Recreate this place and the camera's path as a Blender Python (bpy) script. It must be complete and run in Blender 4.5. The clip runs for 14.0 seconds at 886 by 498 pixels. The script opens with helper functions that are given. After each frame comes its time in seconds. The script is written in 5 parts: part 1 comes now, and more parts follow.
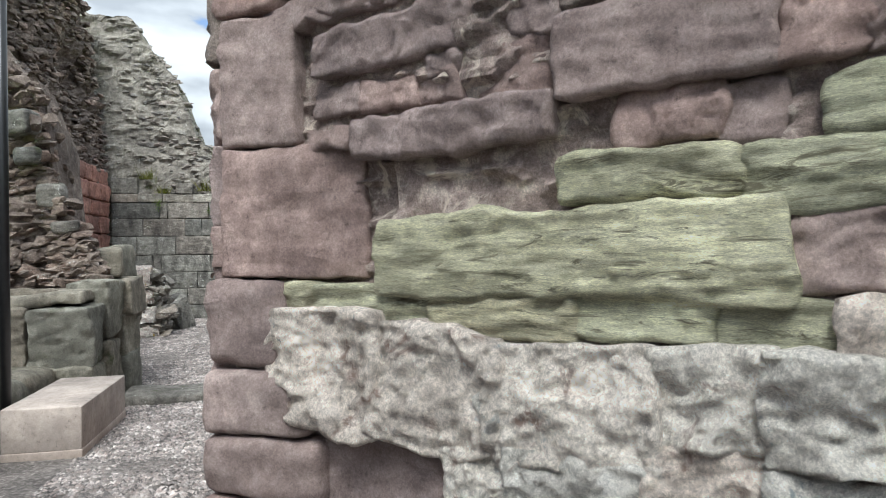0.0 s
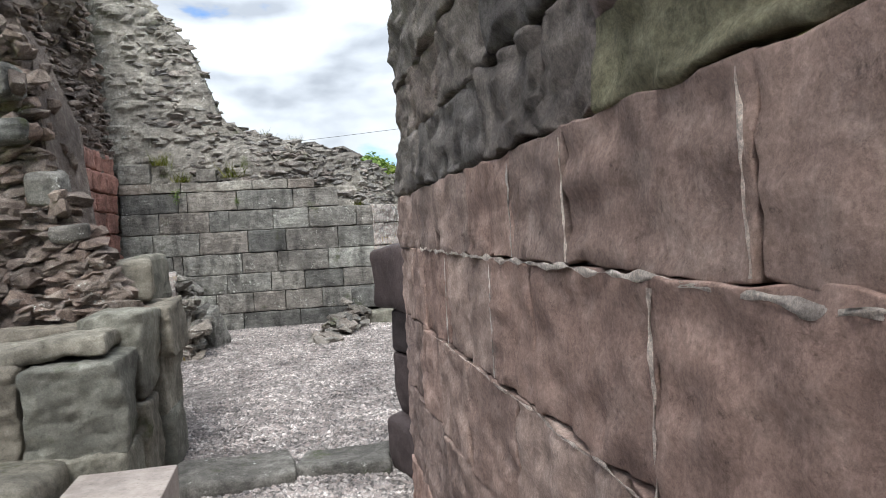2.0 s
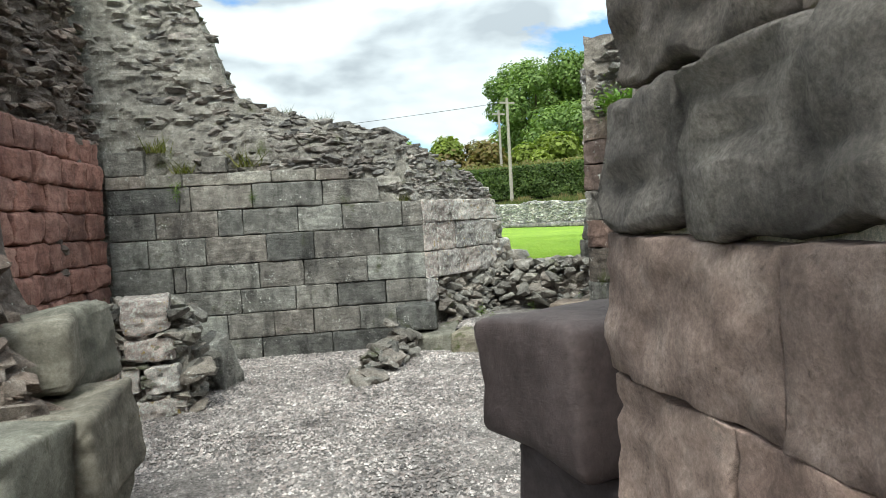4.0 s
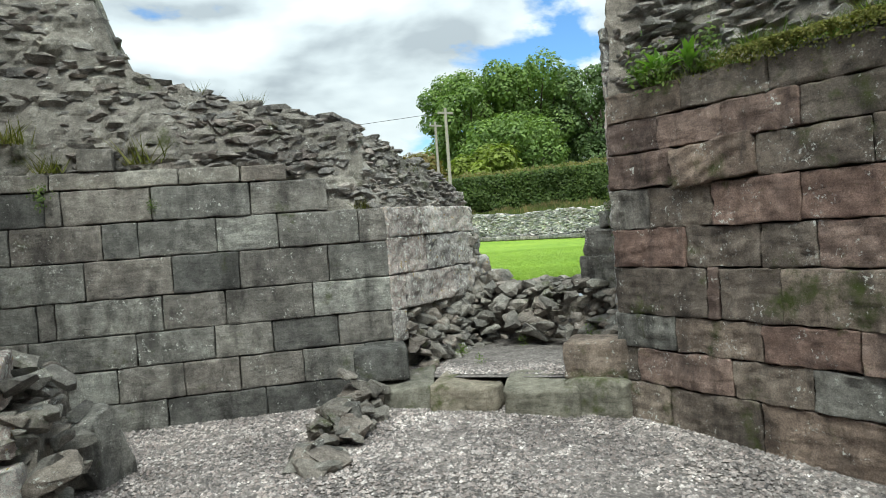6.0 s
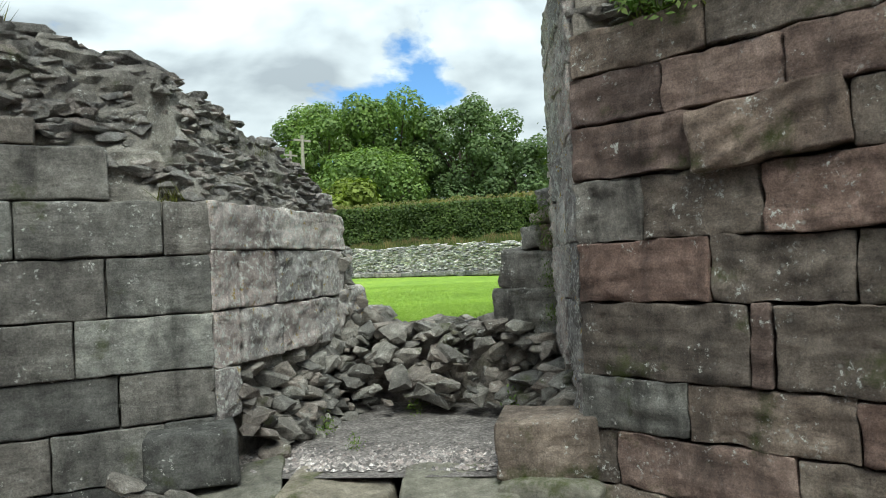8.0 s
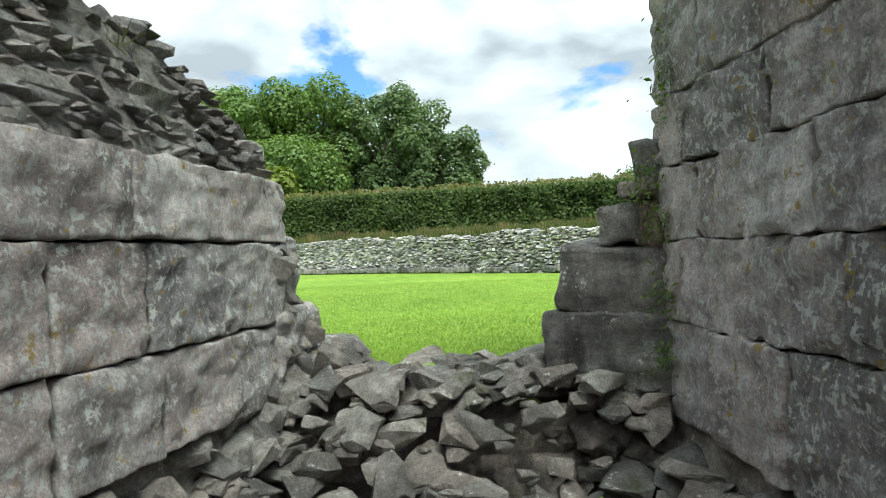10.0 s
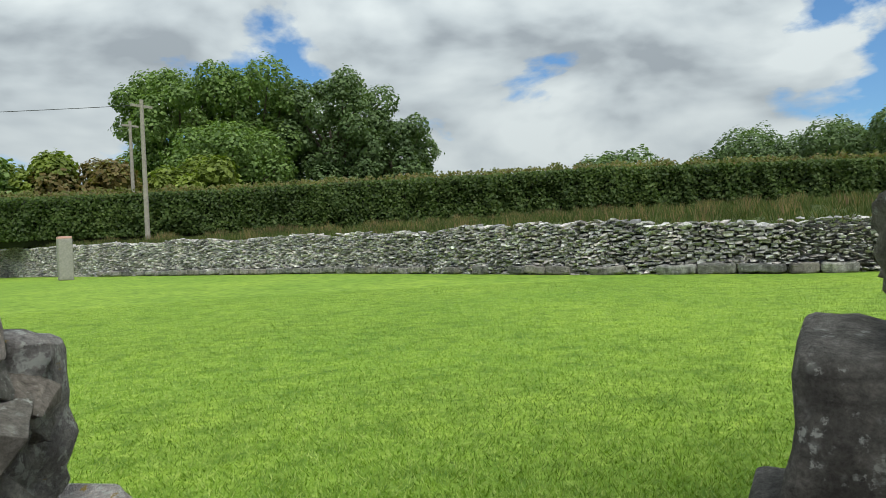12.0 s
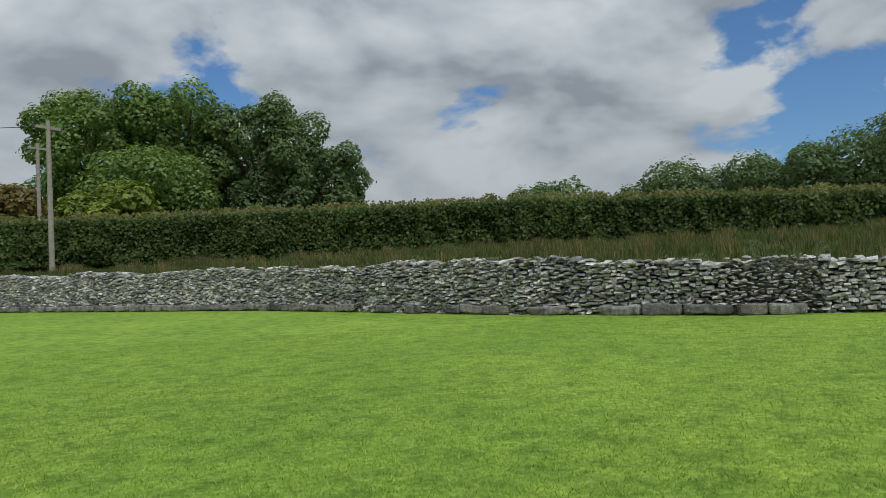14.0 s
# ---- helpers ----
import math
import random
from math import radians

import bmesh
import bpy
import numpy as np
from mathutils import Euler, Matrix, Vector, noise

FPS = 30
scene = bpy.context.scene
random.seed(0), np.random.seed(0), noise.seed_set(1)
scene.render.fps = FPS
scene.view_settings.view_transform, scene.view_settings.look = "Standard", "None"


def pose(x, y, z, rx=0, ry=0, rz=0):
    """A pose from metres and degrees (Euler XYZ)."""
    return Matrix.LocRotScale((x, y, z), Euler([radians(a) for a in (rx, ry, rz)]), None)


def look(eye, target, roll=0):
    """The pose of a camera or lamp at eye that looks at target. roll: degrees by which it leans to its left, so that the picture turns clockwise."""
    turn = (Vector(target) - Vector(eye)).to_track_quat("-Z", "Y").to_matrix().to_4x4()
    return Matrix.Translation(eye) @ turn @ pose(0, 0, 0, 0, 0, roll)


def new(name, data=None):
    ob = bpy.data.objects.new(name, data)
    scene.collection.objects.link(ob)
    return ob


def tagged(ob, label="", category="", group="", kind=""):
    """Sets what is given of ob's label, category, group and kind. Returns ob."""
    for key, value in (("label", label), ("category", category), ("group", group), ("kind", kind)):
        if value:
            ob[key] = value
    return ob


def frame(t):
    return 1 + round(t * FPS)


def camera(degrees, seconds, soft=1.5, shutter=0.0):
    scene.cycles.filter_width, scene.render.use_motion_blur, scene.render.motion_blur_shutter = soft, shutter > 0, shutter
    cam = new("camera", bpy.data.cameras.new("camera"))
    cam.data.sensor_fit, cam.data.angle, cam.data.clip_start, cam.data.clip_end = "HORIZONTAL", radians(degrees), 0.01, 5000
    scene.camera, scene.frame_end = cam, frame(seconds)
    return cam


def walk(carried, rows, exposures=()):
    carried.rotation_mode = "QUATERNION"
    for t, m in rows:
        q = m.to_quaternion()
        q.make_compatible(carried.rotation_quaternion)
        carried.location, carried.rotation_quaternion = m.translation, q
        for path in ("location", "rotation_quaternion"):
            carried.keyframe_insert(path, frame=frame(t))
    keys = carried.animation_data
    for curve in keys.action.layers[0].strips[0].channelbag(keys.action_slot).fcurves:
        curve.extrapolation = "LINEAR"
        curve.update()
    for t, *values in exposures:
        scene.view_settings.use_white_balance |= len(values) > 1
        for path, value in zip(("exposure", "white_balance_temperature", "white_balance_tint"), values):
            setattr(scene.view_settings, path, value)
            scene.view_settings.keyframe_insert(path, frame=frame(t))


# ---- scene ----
cam = camera(64.7, 14.0, 0.6)
# seconds, place in metres, and turn to the left, tilt up and roll in degrees
ROWS = [
    (0.0, 0.009, 0.12, 1.229, -10.94, 0.13, 0.8),
    (0.5, -0.262, 0.538, 1.265, -9.64, -0.57, 0.95),
    (1.0, -0.452, 1.084, 1.302, -11.06, -1.23, 1.81),
    (1.5, -0.565, 1.61, 1.325, -12.07, -1.39, 2.63),
    (2.0, -0.653, 2.111, 1.37, -11.1, -1.5, 3.15),
    (2.5, -0.698, 2.555, 1.456, -8.87, -3.04, 3.4),
    (5.0, -0.662, 5.16, 1.572, -8.75, -1.47, 3.34),
    (5.5, -0.671, 5.597, 1.571, -11.22, -1.1, 3.85),
    (6.0, -0.711, 5.97, 1.559, -14.37, -1.55, 4.1),
    (6.5, -0.68, 6.305, 1.531, -17.66, -1.51, 3.61),
    (7.0, -0.528, 6.79, 1.423, -20.89, -0.39, 2.8),
    (7.5, -0.382, 7.35, 1.416, -23.88, 0.69, 2.66),
    (10.0, 0.301, 9.927, 1.467, -33.03, 0.38, 2.19),
    (10.5, 0.553, 10.372, 1.498, -34.44, 0.04, 2.24),
    (11.0, 0.787, 10.786, 1.52, -35.23, -0.13, 2.36),
    (11.5, 1.02, 11.163, 1.567, -36.1, -0.39, 2.44),
    (12.0, 1.203, 11.509, 1.666, -37.32, -0.63, 2.56),
    (12.5, 1.399, 11.734, 1.76, -38.86, -0.38, 2.77),
    (13.0, 1.599, 11.938, 1.801, -40.58, 0.42, 2.89),
    (13.5, 1.727, 12.126, 1.823, -42.09, 1.11, 2.69),
    (14.0, 1.784, 12.195, 1.838, -42.86, 1.39, 2.49),
]
walk(cam, [(t, pose(x, y, z, 90 + pitch, roll, yaw)) for t, x, y, z, yaw, pitch, roll in ROWS],
     [(0.0, 0.8, 6050, 4), (1.5, 0.75, 6050, 8), (2.5, 0.95, 6150, 5), (5.0, 0.8, 6200, -3), (6.5, 0.65, 6100, -3), (7.5, 0.6, 6100, -3), (10.0, 0.8, 6050, -3), (11.0, 0.6, 6050, -4), (12.0, 0.1, 6200, 1),
      (13.0, -0.32, 6150, 5), (14.0, -0.4, 6050, 5)])

# ---- world, sun, exposure ----
SUN_AZ, SUN_EL = 196.0, 54.0          # degrees clockwise from +y, and above the horizon
world = bpy.data.worlds.new("sky")
scene.world = world
world.use_nodes = True


def sky_world():
    nt = world.node_tree
    nt.nodes.clear()
    n, l = nt.nodes.new, nt.links.new
    out, bg = n("ShaderNodeOutputWorld"), n("ShaderNodeBackground")
    sky = n("ShaderNodeTexSky")
    sky.sky_type, sky.sun_disc = "NISHITA", False
    sky.sun_elevation, sky.sun_rotation = radians(SUN_EL), radians(SUN_AZ)
    tc = n("ShaderNodeTexCoord")
    mp = n("ShaderNodeMapping")
    mp.inputs["Location"].default_value = (3.4, 1.5, 0.4)
    mp.inputs["Scale"].default_value = (1, 1, 2.1)
    l(tc.outputs["Generated"], mp.inputs[0])

    def clouds(vec, scale, detail, rough):
        tex = n("ShaderNodeTexNoise")
        for key, v in (("Scale", scale), ("Detail", detail), ("Roughness", rough), ("Distortion", 0.25)):
            tex.inputs[key].default_value = v
        l(vec, tex.inputs["Vector"])
        return tex.outputs["Fac"]

    def maths(op, a, b, c=None):
        m = n("ShaderNodeMath")
        m.operation = op
        for sock, v in zip(m.inputs, (a, b, c)):
            if isinstance(v, (int, float)):
                sock.default_value = v
            elif v is not None:
                l(v, sock)
        return m.outputs[0]
    above = n("ShaderNodeVectorMath")
    above.operation, above.inputs[1].default_value = "ADD", (-0.02, -0.02, 0.09)
    l(mp.outputs[0], above.inputs[0])
    cover, higher = clouds(mp.outputs[0], 3.0, 10, 0.53), clouds(above.outputs[0], 3.0, 4, 0.5)
    r1 = n("ShaderNodeValToRGB")
    r1.color_ramp.elements[0].position, r1.color_ramp.elements[1].position = 0.37, 0.42
    l(cover, r1.inputs[0])
    # crowns, where the cloud thins upwards, are lit; bases stay grey
    lit = maths("MULTIPLY_ADD", maths("SUBTRACT", cover, higher), 1.9, maths("MULTIPLY_ADD", cover, -0.8, 0.9))
    r2 = n("ShaderNodeValToRGB")
    e = r2.color_ramp.elements
    e[0].position, e[0].color = 0.3, (3.1, 3.25, 3.55, 1)
    e[1].position, e[1].color = 0.66, (6.4, 6.45, 6.55, 1)
    mid = e.new(0.46)
    mid.color = (4.8, 4.95, 5.2, 1)
    l(lit, r2.inputs[0])
    blue = n("ShaderNodeMix")
    blue.data_type, blue.blend_type = "RGBA", "MULTIPLY"
    blue.inputs[0].default_value = 1.0
    l(sky.outputs[0], blue.inputs[6])
    blue.inputs[7].default_value = (0.6, 0.78, 1.0, 1)
    mix = n("ShaderNodeMix")
    mix.data_type = "RGBA"
    l(r1.outputs[0], mix.inputs[0])
    l(blue.outputs[2], mix.inputs[6])
    # an overcast sky is about twice as bright overhead as near the horizon
    sep = n("ShaderNodeSeparateXYZ")
    l(tc.outputs["Generated"], sep.inputs[0])
    over = n("ShaderNodeVectorMath")
    over.operation = "SCALE"
    l(r2.outputs[0], over.inputs[0])
    l(maths("MULTIPLY_ADD", maths("MAXIMUM", sep.outputs["Z"], 0.0), 0.85, 0.74), over.inputs["Scale"])
    l(over.outputs[0], mix.inputs[7])
    l(mix.outputs[2], bg.inputs[0])
    bg.inputs[1].default_value = 0.122
    l(bg.outputs[0], out.inputs[0])


sky_world()
sun = new("sun", bpy.data.lights.new("sun", "SUN"))
sun.data.energy, sun.data.angle, sun.data.color = 2.5, radians(24), (1.0, 0.96, 0.9)
az, el = radians(SUN_AZ), radians(SUN_EL)
sun.matrix_world = look((20 * math.sin(az), 20 * math.cos(az), 20), (0, 0, 20 - 20 * math.tan(el)))

# ---- materials ----


def ramp(nt, fac, stops):
    r = nt.nodes.new("ShaderNodeValToRGB")
    e = r.color_ramp.elements
    while len(e) < len(stops):
        e.new(0.5)
    for k, (p, c) in zip(e, stops):
        k.position = p
        k.color = (*c, 1) if len(c) == 3 else c
    nt.links.new(fac, r.inputs[0])
    return r.outputs[0]


def mixc(nt, fac, a, b, mode="MIX"):
    m = nt.nodes.new("ShaderNodeMix")
    m.data_type, m.blend_type = "RGBA", mode
    for sock, v in ((m.inputs[0], fac), (m.inputs[6], a), (m.inputs[7], b)):
        if isinstance(v, (int, float)):
            sock.default_value = v
        elif isinstance(v, tuple):
            sock.default_value = (*v, 1)
        else:
            nt.links.new(v, sock)
    return m.outputs[2]


def tex_noise(nt, vec, scale, detail=6.0, rough=0.6, dist=0.0):
    t = nt.nodes.new("ShaderNodeTexNoise")
    t.inputs["Scale"].default_value, t.inputs["Detail"].default_value = scale, detail
    t.inputs["Roughness"].default_value, t.inputs["Distortion"].default_value = rough, dist
    nt.links.new(vec, t.inputs["Vector"])
    return t.outputs["Fac"]


def begin(name):
    m = bpy.data.materials.new(name)
    m.use_nodes = True
    nt = m.node_tree
    bsdf = nt.nodes["Principled BSDF"]
    geo = nt.nodes.new("ShaderNodeNewGeometry")
    return m, nt, bsdf, geo


BW = lambda a, b: [(a, (0, 0, 0)), (b, (1, 1, 1))]


def stone(name, tones, lichen=0.0, lichen_col=(0.72, 0.72, 0.67), yellow=0.0, moss=0.0, stretch=(1, 1, 1), size=1.0, relief=0.5, rough=0.9, island=False, vary=0.35,
          vein=None, dark=0.0, bed=0.45, speck=0.6):
    """Weathered stone: tones from dark to light, stains, lichen spots, moss patches and fine relief."""
    m, nt, bsdf, geo = begin(name)
    mp = nt.nodes.new("ShaderNodeMapping")
    mp.inputs["Scale"].default_value = stretch
    nt.links.new(geo.outputs["Position"], mp.inputs[0])
    vec = mp.outputs[0]
    big, mid, fine = tex_noise(nt, vec, 2.2 * size, 5), tex_noise(nt, vec, 13 * size, 8, 0.65), tex_noise(nt, vec, 110 * size, 6, 0.85)
    col = ramp(nt, mid, [(0.25, tones[0]), (0.5, tones[1]), (0.75, tones[2])])
    col = mixc(nt, 0.85, col, ramp(nt, big, [(0.32, (0.55, 0.54, 0.54)), (0.68, (1.4, 1.4, 1.37))]), "MULTIPLY")
    bedmap = nt.nodes.new("ShaderNodeMapping")
    bedmap.inputs["Scale"].default_value = (1, 1, 5)
    nt.links.new(geo.outputs["Position"], bedmap.inputs[0])
    bedding = tex_noise(nt, bedmap.outputs[0], 7 * size, 7, 0.65, 0.6)
    col = mixc(nt, bed, col, ramp(nt, bedding, [(0.34, (0.5, 0.5, 0.5)), (0.46, (1, 1, 1)), (0.66, (1.35, 1.35, 1.33))]), "MULTIPLY")
    col = mixc(nt, speck, col, ramp(nt, fine, [(0.36, (0.4, 0.4, 0.4)), (0.5, (1, 1, 1)), (0.64, (1.75, 1.75, 1.75))]), "MULTIPLY")
    pitted = tex_noise(nt, vec, 33 * size, 9, 0.82)
    pits = ramp(nt, pitted, [(0.33, (0.25, 0.25, 0.25)), (0.43, (1, 1, 1)), (0.7, (1.3, 1.3, 1.3))])
    col = mixc(nt, 0.65, col, pits, "MULTIPLY")
    if island:
        rnd = geo.outputs["Random Per Island"]
    else:
        info = nt.nodes.new("ShaderNodeObjectInfo")
        rnd = info.outputs["Random"]
    lo, hi = 1 - vary, 1 + vary
    col = mixc(nt, 1.0, col, ramp(nt, rnd, [(0.0, (lo, lo, lo)), (0.45, (1, 0.98, 0.95)), (0.75, (1.05, 0.95, 0.9)), (1.0, (hi, hi, hi * 0.97))]), "MULTIPLY")
    if dark:
        streak = nt.nodes.new("ShaderNodeMapping")
        streak.inputs["Scale"].default_value = (5, 5, 1.6)
        nt.links.new(geo.outputs["Position"], streak.inputs[0])
        col = mixc(nt, ramp(nt, tex_noise(nt, streak.outputs[0], 1.3, 6), BW(0.5, 0.68)), col, mixc(nt, dark, col, (0.02, 0.018, 0.018)))
    if vein:
        col = mixc(nt, ramp(nt, tex_noise(nt, vec, 5 * size, 8, 0.7, 1.5), BW(0.56, 0.64)), col, vein)
    if moss:
        col = mixc(nt, ramp(nt, tex_noise(nt, geo.outputs["Position"], 3.1, 8, 0.7), BW(0.66 - moss * 0.2, 0.78 - moss * 0.2)), col, (0.07, 0.085, 0.022))
    if lichen:
        v = nt.nodes.new("ShaderNodeTexVoronoi")
        v.inputs["Scale"].default_value = 30
        nt.links.new(geo.outputs["Position"], v.inputs["Vector"])
        spots = ramp(nt, v.outputs["Distance"], [(0.12, (1, 1, 1)), (0.32, (0, 0, 0))])
        where = ramp(nt, tex_noise(nt, geo.outputs["Position"], 6, 6, 0.75), BW(0.64 - lichen * 0.2, 0.7 - lichen * 0.2))
        crust = ramp(nt, tex_noise(nt, geo.outputs["Position"], 38, 4, 0.7), BW(0.6 - lichen * 0.06, 0.66 - lichen * 0.045))
        both = mixc(nt, 1.0, mixc(nt, 0.35, crust, spots, "ADD"), where, "MULTIPLY")
        col = mixc(nt, both, col, lichen_col)
    if yellow:
        where = ramp(nt, tex_noise(nt, geo.outputs["Position"], 17, 7, 0.75), BW(0.72 - yellow * 0.2, 0.76 - yellow * 0.2))
        col = mixc(nt, where, col, (0.5, 0.36, 0.11))
    nt.links.new(col, bsdf.inputs["Base Color"])
    bsdf.inputs["Roughness"].default_value = rough
    bsdf.inputs["Specular IOR Level"].default_value = 0.25
    b1, b2 = nt.nodes.new("ShaderNodeBump"), nt.nodes.new("ShaderNodeBump")
    b1.inputs["Strength"].default_value, b1.inputs["Distance"].default_value = relief, 0.035 / size
    b2.inputs["Strength"].default_value, b2.inputs["Distance"].default_value = relief, 0.012 / size
    nt.links.new(mid, b1.inputs["Height"])
    nt.links.new(fine, b2.inputs["Height"])
    b3 = nt.nodes.new("ShaderNodeBump")
    b3.inputs["Strength"].default_value, b3.inputs["Distance"].default_value = relief * bed * 1.6, 0.03 / size
    nt.links.new(bedding, b3.inputs["Height"])
    nt.links.new(b1.outputs[0], b3.inputs["Normal"])
    b4 = nt.nodes.new("ShaderNodeBump")
    b4.inputs["Strength"].default_value, b4.inputs["Distance"].default_value = relief, 0.016 / size
    nt.links.new(pitted, b4.inputs["Height"])
    nt.links.new(b3.outputs[0], b4.inputs["Normal"])
    nt.links.new(b4.outputs[0], b2.inputs["Normal"])
    nt.links.new(b2.outputs[0], bsdf.inputs["Normal"])
    return m


def leafy(name, tones, rough=0.55, trans=0.35):
    m, nt, bsdf, geo = begin(name)
    col = ramp(nt, geo.outputs["Random Per Island"], [(0.0, tones[0]), (0.5, tones[1]), (1.0, tones[2])])
    col = mixc(nt, 0.7, col, ramp(nt, tex_noise(nt, geo.outputs["Position"], 0.45, 4), [(0.3, (0.6, 0.62, 0.6)), (0.7, (1.35, 1.3, 1.2))]), "MULTIPLY")
    nt.links.new(col, bsdf.inputs["Base Color"])
    bsdf.inputs["Roughness"].default_value = rough
    bsdf.inputs["Specular IOR Level"].default_value = 0.3
    tr = nt.nodes.new("ShaderNodeBsdfTranslucent")
    nt.links.new(mixc(nt, 1.0, col, (1.2, 1.35, 0.6), "MULTIPLY"), tr.inputs[0])
    mx = nt.nodes.new("ShaderNodeMixShader")
    mx.inputs[0].default_value = trans
    nt.links.new(bsdf.outputs[0], mx.inputs[1])
    nt.links.new(tr.outputs[0], mx.inputs[2])
    nt.links.new(mx.outputs[0], nt.nodes["Material Output"].inputs[0])
    return m


def plain(name, col, rough=0.5, metal=0.0, grain=30.0):
    m, nt, bsdf, geo = begin(name)
    c = ramp(nt, tex_noise(nt, geo.outputs["Position"], grain, 6), [(0.3, tuple(v * 0.8 for v in col)), (0.7, tuple(min(1, v * 1.2) for v in col))])
    nt.links.new(c, bsdf.inputs["Base Color"])
    bsdf.inputs["Roughness"].default_value, bsdf.inputs["Metallic"].default_value = rough, metal
    return m


GREY = stone("grey_sandstone", [(0.12, 0.118, 0.112), (0.22, 0.217, 0.206), (0.36, 0.355, 0.336)], lichen=0.5, moss=0.2, dark=0.65, relief=0.9, bed=0.5, vary=0.4)
BROWN = stone("brown_sandstone", [(0.13, 0.107, 0.093), (0.24, 0.198, 0.17), (0.37, 0.315, 0.272)], lichen=0.55, moss=0.5, dark=0.55, relief=0.9, bed=0.55)
JAMB = stone("lichen_sandstone", [(0.29, 0.264, 0.261), (0.51, 0.471, 0.463), (0.74, 0.695, 0.683)], lichen=1.3, yellow=0.6, dark=0.45, relief=1.0, bed=0.2)
REDBROWN = stone("red_brown_sandstone", [(0.13, 0.093, 0.082), (0.225, 0.163, 0.143), (0.34, 0.258, 0.23)], lichen=0.45, moss=0.35, dark=0.55, relief=0.9, bed=0.55)
RED = stone("red_sandstone", [(0.19, 0.1, 0.085), (0.3, 0.165, 0.14), (0.4, 0.25, 0.21)], dark=0.45, relief=0.6, vary=0.25)
PURPLE = stone("purple_sandstone", [(0.22, 0.168, 0.162), (0.335, 0.262, 0.254), (0.47, 0.385, 0.372)], relief=0.75, vary=0.14, size=1.3, bed=0.15, speck=0.4)
PASSAGE = stone("brick_red_sandstone", [(0.2, 0.142, 0.124), (0.31, 0.226, 0.2), (0.44, 0.345, 0.312)], dark=0.35, relief=0.6, vary=0.22, bed=0.2, speck=0.45)
DARKTOP = stone("blackened_sandstone", [(0.15, 0.134, 0.127), (0.24, 0.213, 0.202), (0.37, 0.33, 0.31)], dark=0.55, relief=0.8, vary=0.25, bed=0.3)
MOSSGREEN = stone("olive_weathered_sandstone", [(0.16, 0.145, 0.1), (0.27, 0.25, 0.17), (0.4, 0.37, 0.27)], relief=0.9, vary=0.1, bed=0.3)
GREEN = stone("green_sandstone", [(0.3, 0.3, 0.21), (0.58, 0.58, 0.43), (0.8, 0.8, 0.64)], stretch=(1.2, 1.2, 7), relief=0.9, vary=0.15, vein=(0.24, 0.22, 0.15), bed=0.6)
PALE = stone("pale_limestone", [(0.36, 0.335, 0.315), (0.74, 0.71, 0.675), (0.92, 0.9, 0.87)], relief=1.0, vary=0.12, vein=(0.36, 0.26, 0.22), lichen=0.3, lichen_col=(0.34, 0.37, 0.38), bed=0.15)
MORTAR = stone("pink_mortar", [(0.16, 0.12, 0.113), (0.38, 0.3, 0.28), (0.78, 0.7, 0.63)], relief=1.0, size=1.6, vary=0.05, bed=0.4, vein=(0.74, 0.64, 0.55))
JOINTING = stone("pale_joint_mortar", [(0.34, 0.28, 0.255), (0.58, 0.51, 0.47), (0.82, 0.77, 0.72)], relief=0.8, size=2.0, vary=0.05, bed=0.0)
CORE = stone("rubble_core", [(0.14, 0.133, 0.122), (0.26, 0.247, 0.227), (0.45, 0.43, 0.4)], lichen=0.5, moss=0.3, relief=0.9, vary=0.3, yellow=0.1, bed=0.35)
COREFILL = stone("rubble_fill_grey", [(0.15, 0.141, 0.135), (0.27, 0.256, 0.245), (0.45, 0.43, 0.41)], lichen=0.5, moss=0.3, relief=1.0, vary=0.25, island=True, bed=0.3)
REDFILL = stone("rubble_fill_red", [(0.13, 0.105, 0.094), (0.24, 0.197, 0.176), (0.42, 0.365, 0.33)], lichen=0.35, moss=0.15, relief=1.0, vary=0.28, island=True, bed=0.3)
# purple stone with the doorway's shade put into its tones
STUMP = stone("shaded_purple_worn_stone", [(0.045, 0.035, 0.037), (0.065, 0.052, 0.054), (0.1, 0.083, 0.086)], relief=0.3, vary=0.1, rough=0.6, bed=0.05, speck=0.2)
ROCKFILL = stone("pale_rubble_fill", [(0.14, 0.136, 0.125), (0.28, 0.27, 0.25), (0.5, 0.485, 0.46)], lichen=0.5, moss=0.5, relief=0.9, vary=0.3, island=True, bed=0.2)
CORERED = stone("red_rubble_core", [(0.13, 0.1, 0.088), (0.23, 0.185, 0.163), (0.4, 0.345, 0.305)], lichen=0.3, moss=0.1, relief=0.9, vary=0.3, bed=0.2)
JOINT = stone("dark_joint", [(0.09, 0.08, 0.07), (0.14, 0.125, 0.11), (0.2, 0.18, 0.16)], relief=0.9, size=2, vary=0.1, moss=0.25)
WORN = stone("worn_jamb_stone", [(0.16, 0.155, 0.132), (0.27, 0.262, 0.226), (0.42, 0.405, 0.36)], moss=0.3, relief=0.9, dark=0.3, vary=0.2, bed=0.15, speck=0.35)
ROCK = stone("rubble_stone", [(0.11, 0.105, 0.097), (0.21, 0.2, 0.186), (0.38, 0.362, 0.342)], lichen=0.45, moss=0.42, relief=0.8, vary=0.4, bed=0.2)
STEP = stone("mossy_step_stone", [(0.12, 0.115, 0.095), (0.19, 0.182, 0.152), (0.29, 0.277, 0.24)], moss=0.5, relief=0.6, vary=0.15, speck=0.4)
PEBBLE = stone("gravel_pebble", [(0.11, 0.1, 0.099), (0.25, 0.229, 0.227), (0.55, 0.515, 0.51)], island=True, vary=0.65, relief=0.3, bed=0.0)
